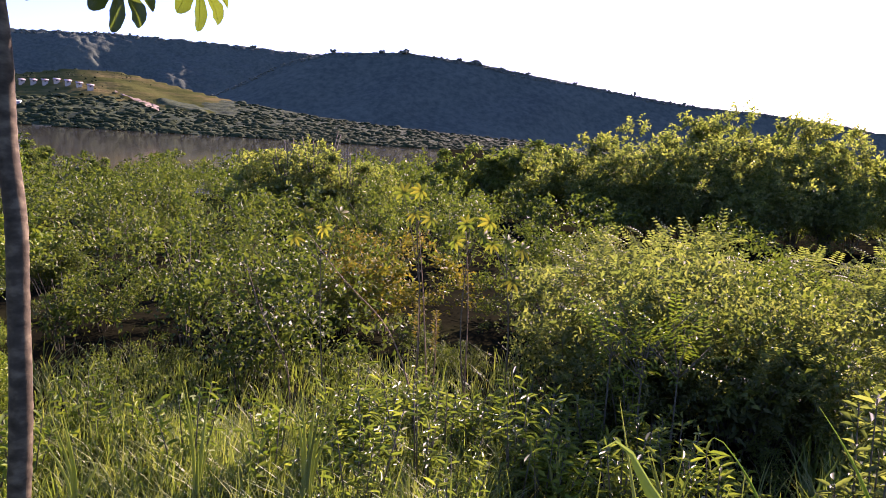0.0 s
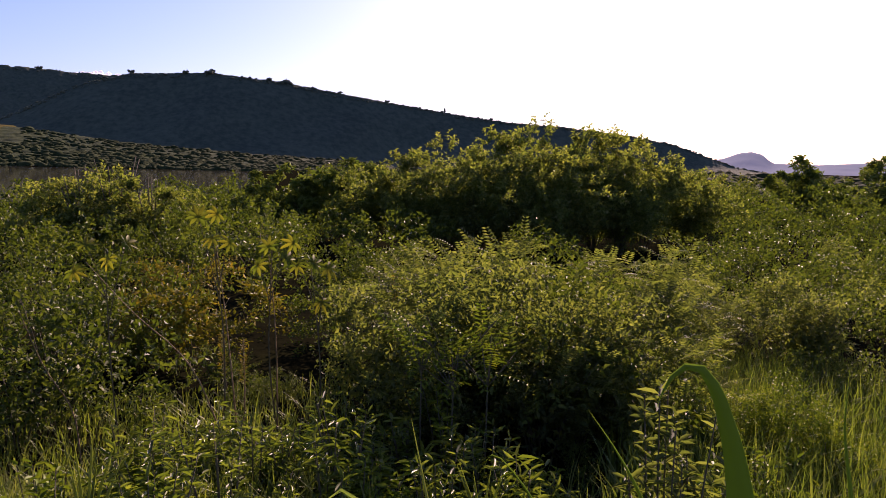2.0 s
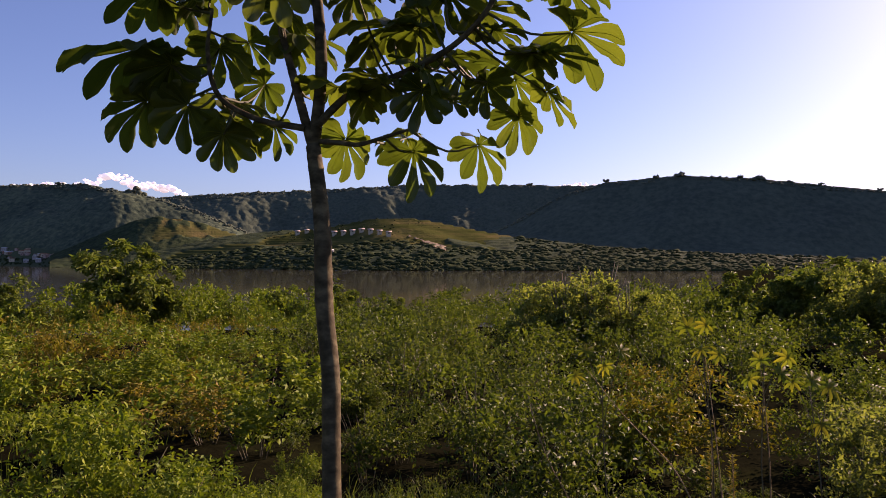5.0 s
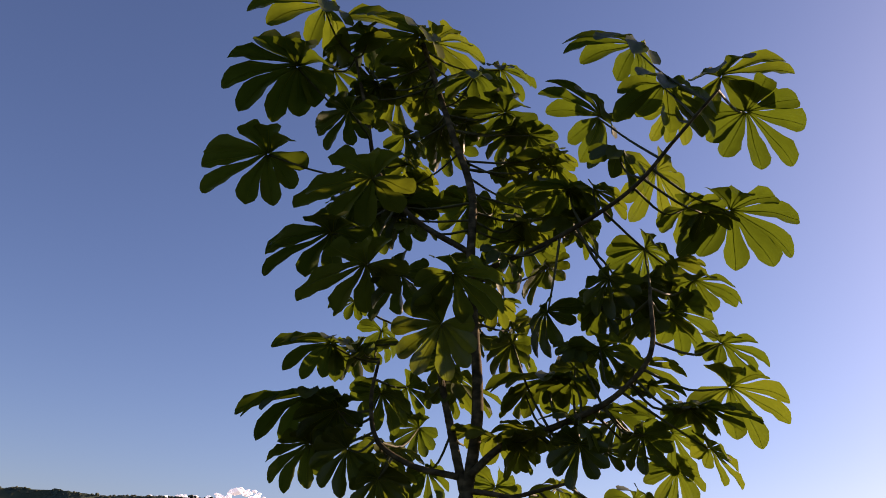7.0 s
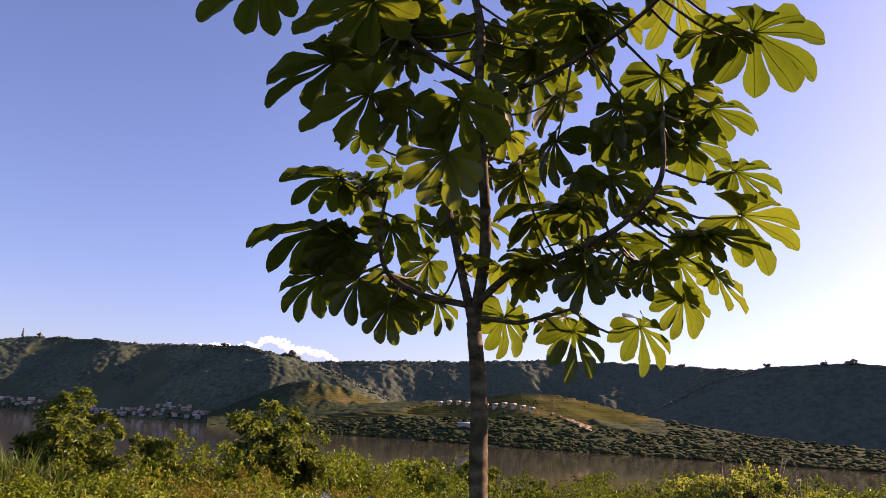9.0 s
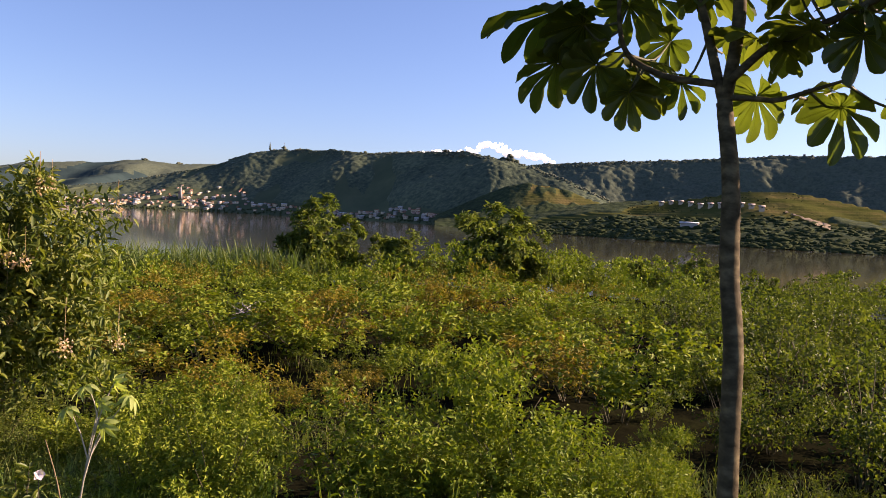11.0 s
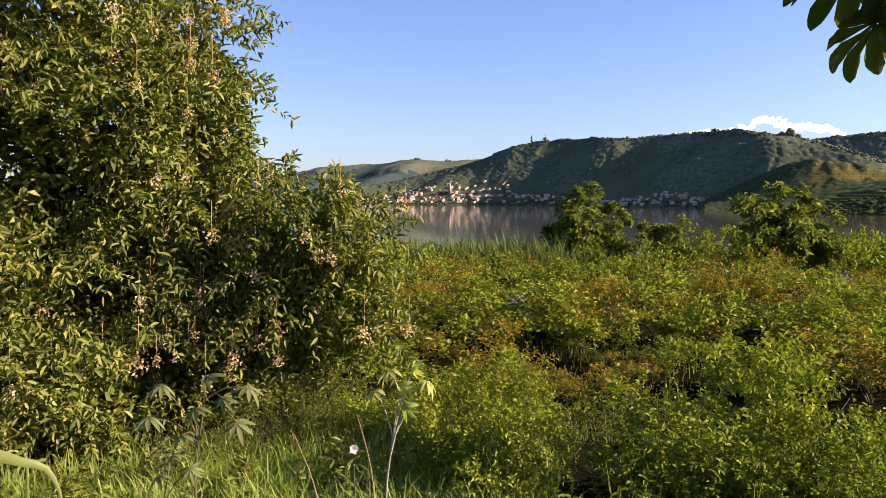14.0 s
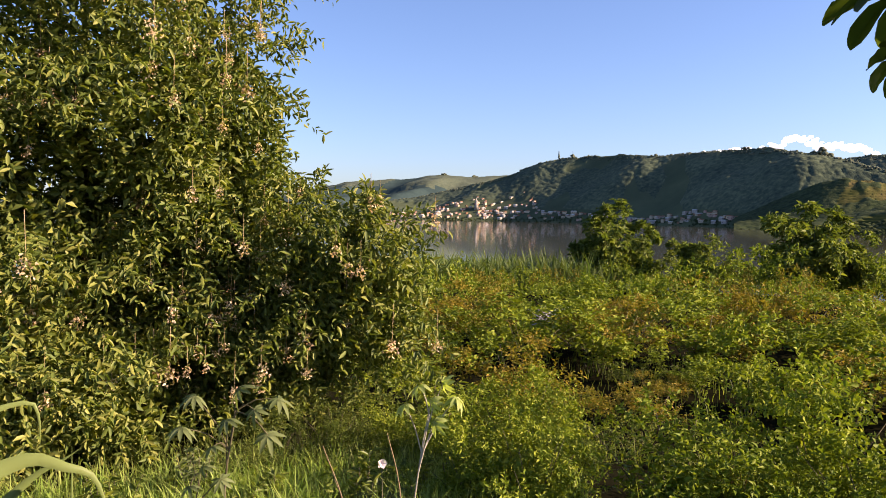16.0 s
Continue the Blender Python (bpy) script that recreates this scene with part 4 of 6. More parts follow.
LEAVES['upper_left_bough'] = [
    (-1.75, 1.82, 3.89, 129, 6, -11, 0.35),
    (-1.69, 1.67, 3.46, 123, 17, -1, 0.33),
    (-1.70, 2.07, 3.90, 104, 28, -15, 0.27),
    (-1.60, 1.89, 3.38, 88, 46, -4, 0.19),
    (-1.76, 1.67, 3.10, 118, 30, 11, 0.29),
    (-1.36, 1.77, 2.96, 112, 27, 4, 0.30),
    (-1.57, 1.85, 2.83, 116, 30, 2, 0.30),
    (-1.41, 1.86, 2.69, 111, 34, 9, 0.28)]
LEAVES['main_stem'] = [
    (-1.47, 2.12, 3.86, 130, -5, -10, 0.34),
    (-1.50, 2.28, 3.96, -37, 22, 6, 0.30),
    (-1.29, 2.53, 3.92, -43, 23, 5, 0.20),
    (-1.19, 2.40, 3.57, 107, 14, 1, 0.29),
    (-1.03, 2.54, 3.35, 103, 16, 21, 0.23),
    (-1.13, 2.49, 3.01, 66, 58, -0, 0.26),
    (-1.02, 2.65, 3.22, 94, 29, 21, 0.16),
    (-1.65, 2.17, 3.09, 87, 52, 17, 0.21),
    (-1.40, 2.05, 2.73, 85, 58, -8, 0.21),
    (-1.07, 1.84, 2.60, -39, 40, -15, 0.23),
    (-1.52, 2.21, 3.11, 41, 63, -21, 0.20),
    (-1.43, 2.27, 3.48, 86, 43, 5, 0.17),
    (-1.22, 2.17, 3.61, 104, 20, -10, 0.20)]
LEAVES['upper_right_bough'] = [
    (-0.79, 2.41, 3.44, 126, -24, -1, 0.28),
    (-0.66, 2.50, 3.80, 111, -6, -12, 0.32),
    (-0.34, 2.52, 3.56, -77, 6, -1, 0.31),
    (-0.29, 2.68, 3.49, -44, 44, -9, 0.30),
    (-0.53, 2.38, 3.49, -39, 40, 20, 0.32),
    (-0.58, 2.73, 3.65, -7, 54, 10, 0.20),
    (-0.65, 2.66, 3.30, -1, 59, 24, 0.27),
    (-0.37, 2.57, 3.02, -49, 47, -12, 0.31),
    (-0.72, 2.28, 2.70, 45, 65, -12, 0.16),
    (-0.93, 2.25, 2.60, 45, 69, -25, 0.17),
    (-0.86, 2.28, 3.06, 112, -1, -5, 0.25)]
LEAVES['right_bough'] = [
    (-0.53, 2.64, 2.80, -63, 32, -4, 0.22),
    (-0.69, 2.60, 2.94, -20, 61, 5, 0.22),
    (-0.60, 2.62, 2.69, -44, 56, -16, 0.21),
    (-0.44, 2.56, 2.53, -70, 29, -10, 0.18),
    (-0.82, 2.45, 2.68, 2, 69, 21, 0.15),
    (-1.10, 2.34, 2.53, 93, 51, 8, 0.15),
    (-0.83, 2.27, 2.16, 77, 69, 28, 0.15),
    (-0.93, 2.50, 2.47, 80, 59, 17, 0.15),
    (-0.97, 2.37, 2.40, 109, 16, 6, 0.24),
    (-1.09, 2.43, 2.37, 98, 47, 14, 0.13),
    (-0.97, 2.26, 2.19, 116, -6, 8, 0.17),
    (-1.05, 2.34, 2.19, 83, 68, 3, 0.15),
    (-0.71, 2.47, 2.45, -69, 11, -6, 0.19)]
LEAVES['right_bough'] += [
    (-0.44, 2.64, 2.40, -67, 38, -33, 0.26),
    (-0.64, 2.39, 2.36, -69, 17, -6, 0.13),
    (-0.56, 2.51, 2.31, -62, 43, -7, 0.16),
    (-0.67, 2.74, 2.28, -48, 64, -23, 0.19),
    (-0.51, 2.57, 2.19, -62, 53, -4, 0.17),
    (-0.67, 2.79, 2.16, -24, 77, -12, 0.16),
    (-0.83, 2.69, 2.33, 37, 75, -19, 0.18),
    (-0.70, 2.52, 2.23, 54, 74, -1, 0.15)]
LEAVES['second_stem'] = [
    (-1.17, 1.96, 2.49, 90, 57, 40, 0.21),
    (-1.45, 2.52, 2.43, -42, 46, -31, 0.13),
    (-1.43, 2.35, 2.10, -35, 66, -29, 0.13),
    (-1.22, 2.59, 2.72, 72, 62, -11, 0.13),
    (-1.63, 2.09, 2.67, 123, 16, 8, 0.12)]
LEAVES['left_bough'] = [
    (-1.74, 2.12, 2.53, 126, 14, 12, 0.23),
    (-1.72, 2.40, 2.67, -0, 66, 11, 0.16),
    (-1.72, 2.27, 2.56, 101, 55, 12, 0.17),
    (-1.74, 2.06, 2.32, 125, 24, 8, 0.29),
    (-1.64, 2.08, 2.27, 121, 34, 37, 0.19),
    (-1.79, 2.14, 2.17, 121, 44, 22, 0.22),
    (-1.63, 2.15, 2.15, 110, 59, 43, 0.18),
    (-1.54, 2.22, 2.06, 40, 81, -14, 0.16),
    (-1.65, 2.51, 2.46, -25, 62, -30, 0.17),
    (-1.60, 2.55, 2.30, 111, 44, 47, 0.15)]
LEAVES['low_bough'] = [
    (-1.31, 2.65, 2.09, 12, 81, 22, 0.19),
    (-0.98, 2.53, 2.01, -40, 74, -24, 0.19),
    (-1.08, 2.71, 2.09, 107, 32, 34, 0.15),
    (-0.83, 2.80, 2.06, -53, 67, -23, 0.19)]


def lobed_leaf(seed, lobes=10, droop=0.35):
    """A peltate leaf of long, blunt lobes in a fan about +y, hanging like an umbrella; about 1 from hub to lobe end.
    Returns the blade and, apart, the pale ribs on its underside."""
    rng = np.random.RandomState(seed)
    parts, ribs = [], []
    for k in range(lobes):
        t = (k + 0.5) / lobes * 2 - 1
        ang = t * 2.65 + rng.uniform(-0.05, 0.05)
        size = (1.0 - 0.48 * abs(t) ** 1.4) * rng.uniform(0.90, 1.06)
        d = np.array([math.sin(ang), math.cos(ang), 0.0])
        s = np.array([d[1], -d[0], 0.0])
        hang, curl, sway = droop * rng.uniform(0.5, 1.5), rng.uniform(-0.35, 0.35), rng.uniform(-0.10, 0.10)
        u = np.array([0.02, 0.12, 0.26, 0.42, 0.58, 0.72, 0.84, 0.93, 0.985, 1.0])
        w = np.array([0.016, 0.034, 0.060, 0.094, 0.130, 0.154, 0.152, 0.122, 0.066, 0.016]) * rng.uniform(0.86, 1.06)
        n = len(u)
        z = np.array([0, 0, 1.0])
        mid = d * (u * size * (1 - 0.12 * u))[:, None] + s * (sway * u * u * size)[:, None] + z * (0.03 - hang * u * u - 0.015 * np.sin(u * 9 + k))[:, None]
        wob = 1 + rng.uniform(-0.09, 0.09, (n, 1))
        cup = z * (w * 0.42)[:, None]
        half = lambda q, sign: mid + sign * s * (w * q)[:, None] * wob + cup * (q ** 1.5) * (1 + sign * curl) + z * (w * 0.10 * np.sin(u * 26 + k * 2.1) * q)[:, None]
        rows = [half(1.0, -1), half(0.55, -1), mid, half(0.55, 1), half(1.0, 1)]
        f = []
        for c in range(4):
            for i in range(n - 1):
                f += [[c * n + i, c * n + i + 1, (c + 1) * n + i + 1], [c * n + i, (c + 1) * n + i + 1, (c + 1) * n + i]]
        parts.append((np.concatenate(rows), np.array(f)))
        # the rib: a keel below the middle of the lobe
        v = (0.007 * (1 - 0.7 * u))[:, None]
        keel = np.concatenate([mid - s * v + z * 0.002, mid - z * v * 1.2, mid + s * v + z * 0.002])
        g = []
        for c in range(2):
            for i in range(n - 2):
                g += [[c * n + i, c * n + i + 1, (c + 1) * n + i + 1], [c * n + i, (c + 1) * n + i + 1, (c + 1) * n + i]]
        ribs.append((keel, np.array(g)))
    return joined(parts), joined(ribs)


def leaf_mesh(seed, lobes, droop):
    blade, ribs = lobed_leaf(seed, lobes, droop)
    v, f = joined([blade, ribs])
    me = mesh_from("leaf", v, f, M_TREE_LEAF)
    me.materials.append(M_LEAF_RIB)
    me.polygons.foreach_set("material_index", (np.arange(len(f)) >= len(blade[1])).astype(np.int32))
    return smooth(me)


LEAF_DROOP = [0.12 + 0.05 * k for k in range(7)]
LEAF_KINDS = [leaf_mesh(80 + k, 9 + k % 3, LEAF_DROOP[k]) for k in range(7)]


def ringed(points, radii, n, spacing=0.045):
    """Radii with the raised scars of old leaves along a stem."""
    c = curve_through(points, n)
    r = np.interp(np.linspace(0, 1, n), np.linspace(0, 1, len(radii)), radii)
    length = np.concatenate([[0], np.cumsum(np.linalg.norm(np.diff(c, axis=0), axis=1))])
    return c, r * (1 + 0.05 * (np.cos(length / spacing * 6.28) > 0.75))


def leaf_turn(heading, dip, tilt):
    """The turn of a leaf whose longest lobe points to a heading (to the left of +y) and dips, its blade tilted about that lobe."""
    a, b, t = radians(heading), radians(dip), radians(tilt)
    way = Vector((-math.sin(a) * math.cos(b), math.cos(a) * math.cos(b), -math.sin(b)))
    level = (Vector((0, 0, 1)) - way * way.z).normalized()
    top = level * math.cos(t) + way.cross(level) * math.sin(t)
    return Matrix((way.cross(top), way, top)).transposed().to_4x4()


INNER_LEAVES = dict(main_stem=32, second_stem=6, right_bough=10, upper_right_bough=10, left_bough=5, upper_left_bough=12, low_bough=0)
INNER_SPREAD = dict(main_stem=0.30, second_stem=0.15, right_bough=0.17, upper_right_bough=0.20, left_bough=0.06, upper_left_bough=0.12, low_bough=0.1)


def young_tree():
    rng = np.random.RandomState(5)
    base = np.array([-0.98, 1.90, float(ground_z(-0.98, 1.90))])
    tree = tagged(new("tree"), "slender young tree with large umbrella-like lobed leaves", "tree")
    tree.location = base
    rel = lambda pts: [np.array(p) - base for p in pts]
    trunk = [(-0.98, 1.90, 0.10), (-0.98, 1.96, 0.91), (-1.01, 2.01, 1.08), (-1.04, 2.06, 1.29), (-1.10, 2.13, 1.48), (-1.15, 2.20, 1.75), (-1.24, 2.30, 2.01)]
    c, r = ringed(rel([(trunk[0][0], trunk[0][1], base[2] - 0.2)] + trunk), [0.036, 0.030, 0.028, 0.027, 0.028, 0.024], 110)
    piece("trunk", smooth(mesh_from("trunk", *tube(c, r, 12), M_BARK)), tree, "smooth grey-brown ringed trunk")
    thick = dict(main_stem=0.021, second_stem=0.017, right_bough=0.014, upper_right_bough=0.0105, left_bough=0.012, upper_left_bough=0.012, low_bough=0.010)
    for name, pts in BOUGHS.items():
        c, r = ringed(rel(pts), [thick[name], thick[name] * 0.75, thick[name] * 0.45], 50)
        bough = piece("bough", smooth(mesh_from("bough", *tube(c, r, 8), M_BARK)), tree)
        rows = list(LEAVES.get(name, ()))
        # younger leaves round the far side of the bough
        for q in range(INNER_LEAVES[name]):
            p = curve_through(pts, 20)[rng.randint(6, 20)] + np.clip(rng.normal(), -1.2, 1.2) * INNER_SPREAD[name] * np.array([0.84, 0.54, 0]) + (abs(rng.normal()) * 0.16 + 0.08) * np.array([-0.54, 0.84, 0]) + np.array([0, 0, rng.normal() * 0.10])
            rows.append((*p, rng.uniform(-90, 90), rng.uniform(5, 50), rng.uniform(-35, 35), rng.uniform(0.14, 0.22)))
        for x, y, z, heading, dip, tilt, size in rows:
            hub = np.array([x, y, z]) - base
            kind = rng.randint(7)
            leaf = piece("leaf", LEAF_KINDS[kind], bough)
            leaf.matrix_basis = Matrix.Translation(hub) @ leaf_turn(heading, dip - math.degrees(math.atan(LEAF_DROOP[kind] - 0.03)), tilt) @ Matrix.Diagonal((size, size, size, 1))
            d = np.linalg.norm(c[16:] - hub, axis=1) + 0.25 * np.maximum(c[16:, 2] - hub[2] + 0.12, 0)
            foot = c[16:][int(np.argmin(d))]
            bow = (foot + hub) / 2 + np.array([0, 0, -0.03]) + rng.normal(size=3) * 0.012
            piece("petiole", mesh_from("petiole", *tube(curve_through([foot, bow, hub], 7), np.linspace(0.0052, 0.0032, 7), 5), M_PETIOLE), bough)
    return tree


young_tree()


# ---- the great flowering creeper over a tree ----
def flowering_creeper():
    rng = np.random.RandomState(31)
    root_at = on_ground(92, 8.4)
    thing = tagged(new("creeper_tree"), "tree smothered in leafy creeper with hanging dry pale flower clusters", "tree")
    thing.location = root_at
    # centre azimuth, distance, height, half width, half height, shoots
    masses = [(95.0, 8.2, 3.4, 2.0, 3.0, 1700), (84.6, 7.7, 2.1, 0.8, 1.7, 520), (98, 7.6, 1.2, 1.9, 1.9, 1200), (87, 7.9, 1.0, 1.15, 1.7, 850), (79.5, 7.3, 0.65, 0.85, 1.15, 580), (75.4, 7.0, 0.80, 0.74, 1.08, 440), (84, 7.3, 0.1, 0.9, 0.9, 330), (99, 6.9, 0.1, 1.1, 0.9, 380), (92, 6.8, 0.0, 0.8, 0.7, 260), (104, 8.0, 3.0, 2.1, 3.2, 420), (91, 7.3, 2.2, 1.2, 1.6, 480)]
    outers = []
    # shaded hollows in the curtain of leaves: azimuth, distance, height, half width, half height
    gaps = [(95.5, 6.6, 1.75, 0.85, 0.48), (91.0, 6.6, 2.1, 0.32, 0.30), (92.0, 6.4, 0.75, 0.40, 0.22), (98.0, 6.4, 3.1, 0.5, 0.3), (88.0, 6.6, 0.1, 0.5, 0.22), (76.0, 6.4, 0.15, 0.45, 0.3), (83.5, 6.8, 2.0, 0.25, 0.3)]

    def open_air(p):
        clear = np.ones(len(p), bool)
        for az, r, z, w, h in gaps:
            q = p - polar(az, r, z)
            along = unit(polar(az, 1.0))
            depth = q @ along
            across = np.linalg.norm(q[:, :2] - depth[:, None] * along[None, :2], axis=1)
            clear &= ((across / w) ** 2 + (q[:, 2] / h) ** 2 + (depth / 1.1) ** 2) * (1 + 0.35 * np.sin(q[:, 2] * 17 + across * 13)) > 1
        return clear

    for k, (az, r, z, w, h, n) in enumerate(masses):
        d = unit(rng.normal(size=(n, 3)))
        lump = 0.95 + 0.15 * np.sin(d[:, 0] * 6 + k) + 0.14 * np.sin(d[:, 2] * 7 + 2 * k) + 0.10 * np.sin(d[:, 0] * 13 + d[:, 1] * 11 + d[:, 2] * 12 + k) + rng.uniform(-0.12, 0.05, n)
        o = d * lump[:, None] * np.array([w, w, h]) + polar(az, r, z) - root_at
        i = o - d * np.array([0.42, 0.42, 0.3]) + np.array([0, 0, 0.14])
        keep = o[:, 2] + root_at[2] > ground_z(o[:, 0] + root_at[0], o[:, 1] + root_at[1]) + 0.05
        keep &= open_air(o + root_at) & (waves(o[:, 0] * 2.1 + o[:, 1] * 2.4, o[:, 2] * 2.7, k) > -0.60)
        i, o = i[keep], o[keep]
        hang = rng.rand(len(o)) < 0.3
        o[hang] += np.array([0, 0, -0.16])
        piece("foliage", mesh_from("foliage", *leafy(rng, i, o, 13, 0.082, 0.029, spread=0.85, droop=0.3, fine=True, begin=0.1), M_VINE), thing)
        # hanging shoots that hide the inside
        outers.append(o)
        core = d[: n * 2 // 3] * 0.58 * np.array([w, w, h]) + polar(az, r, z) - root_at
        core = core[open_air(core + root_at)]
        piece("inner_foliage", mesh_from("inner_foliage", *leafy(rng, core * 0.9, core, 8, 0.10, 0.042, droop=0.25), M_VINE), thing)
        heart = unit(rng.normal(size=(n * 3 // 2, 3))) * rng.uniform(0.15, 0.45, (n * 3 // 2, 1)) * np.array([w, w, h]) + polar(az, r, z) - root_at
        piece("inner_foliage", mesh_from("inner_foliage", *blades(heart, rng.normal(size=heart.shape), rng.normal(size=heart.shape), np.full(len(heart), 0.11), np.full(len(heart), 0.055)), M_VINE), thing)
    for k in range(7):
        a = k * 0.9
        pts = [np.array([0.25 * math.cos(a), 0.25 * math.sin(a), -0.2]), np.array([0.4 * math.cos(a + 0.4), 0.4 * math.sin(a + 0.4), 1.6]), np.array([0.9 * math.cos(a), 0.9 * math.sin(a), 3.6 + 0.2 * k])]
        piece("trunk", mesh_from("trunk", *tube(curve_through(pts, 12), np.linspace(0.09, 0.03, 12), 8), M_BARK), thing)
    clusters = []
    for k in range(5):
        n = 34 + 5 * k
        t = rng.uniform(0, 1, n)
        q = np.stack([rng.normal(size=n) * 0.028, rng.normal(size=n) * 0.028, -0.02 - t * 0.14], 1)
        v, f = blades(q, rng.normal(size=(n, 3)) + np.array([0, 0, -0.4]), rng.normal(size=(n, 3)), rng.uniform(0.02, 0.04, n), rng.uniform(0.014, 0.026, n), fold=0.4)
        sv, sf = tube([(0, 0, 0.16 + 0.04 * k), (0.006, 0.004, 0.05), (0, 0, -0.12)], [0.0022, 0.002, 0.001], 4)
        clusters.append(mesh_from("flower_head", *joined([(v, f), (sv, sf)]), M_FLOWER))
    everywhere = np.concatenate(outers)
    toward = unit(-(everywhere + root_at) * np.array([1, 1, 0]))
    inside = np.array([polar(92, 8.1, 1.8) - root_at])
    facing = np.einsum("ij,ij->i", unit((everywhere - inside) * np.array([1, 1, 0.2])), toward)
    pick = np.where((facing > 0.25) & (everywhere[:, 2] > 0.75))[0]
    for q in rng.choice(pick, 200, replace=False):
        o = piece("flower_head", clusters[rng.randint(5)], thing)
        o.matrix_basis = pose(*(everywhere[q] + toward[q] * 0.10 + np.array([0, 0, -0.04])), 0, 0, rng.uniform(0, 360)) @ Matrix.Diagonal((*[rng.uniform(0.6, 1.1)] * 3, 1))


flowering_creeper()


# ---- the lakeside town and the houses on the headland ----
def box(cx, cy, cz, sx, sy, sz):
    s = np.array([[x, y, z] for x in (-0.5, 0.5) for y in (-0.5, 0.5) for z in (0, 1)]) * np.array([sx, sy, sz]) + np.array([cx, cy, cz])
    return s, np.array([[0, 1, 3, 2], [4, 6, 7, 5], [0, 4, 5, 1], [2, 3, 7, 6], [1, 5, 7, 3], [0, 2, 6, 4]])


def gable(w, d, z, rise, over=0.5):
    a, b = w / 2 + over, d / 2 + over
    t = 0.22
    v = [(-a, -b, z), (a, -b, z), (a, 0, z + rise), (-a, 0, z + rise), (a, b, z), (-a, b, z)]
    v = np.array(v + [(p[0], p[1], p[2] + t) for p in v])
    f = np.array([[0, 3, 2, 1], [3, 5, 4, 2], [6, 7, 8, 9], [9, 8, 10, 11], [0, 1, 7, 6], [4, 5, 11, 10], [1, 2, 8, 7], [2, 4, 10, 8], [3, 0, 6, 9], [5, 3, 9, 11]])
    return v, f


def wall_with_gables(w, d, h, rise):
    v, f = box(0, 0, -1.5, w, d, h + 1.5)
    g = np.array([(-w / 2, -d / 2, h), (-w / 2, d / 2, h), (-w / 2, 0, h + rise * 0.94), (w / 2, -d / 2, h), (w / 2, d / 2, h), (w / 2, 0, h + rise * 0.94)])
    return np.vstack([v, g]), np.vstack([f, [[8, 9, 10, 10], [11, 13, 12, 12]]])


def tint(name, low, high):
    return plain_material(name, [(0.3, low), (0.7, high)], 0.25, 0.85, 0.1, 0.05)


WALLS = [M_PLASTER, tint("cream_plaster", (0.41, 0.33, 0.22), (0.53, 0.45, 0.33)), tint("pink_plaster", (0.39, 0.25, 0.20), (0.48, 0.34, 0.28)), tint("bare_brick", (0.23, 0.12, 0.08), (0.33, 0.19, 0.12))]


def house(label, w, d, h, rise, wall, roof, at, face, group, windows=2):
    root = tagged(new("house"), label, "house", group)
    v, f = wall_with_gables(w, d, h, rise)
    me = bpy.data.meshes.new("wall")
    me.from_pydata(v.tolist(), [], [[i for k, i in enumerate(q) if i not in q[:k]] for q in f.tolist()])
    me.materials.append(wall)
    piece("wall", me, root)
    piece("roof", mesh_from("roof", *gable(w, d, h, rise), roof), root)
    for k in range(windows):
        x = (k + 0.5) / windows * w - w / 2
        piece("window", mesh_from("window", *box(x, -d / 2 - 0.02, 1.0, w / windows * 0.28, 0.1, min(1.2, h * 0.4)), M_GLASS_DARK), root)
    root.matrix_basis = pose(*at, 0, 0, face)
    return root


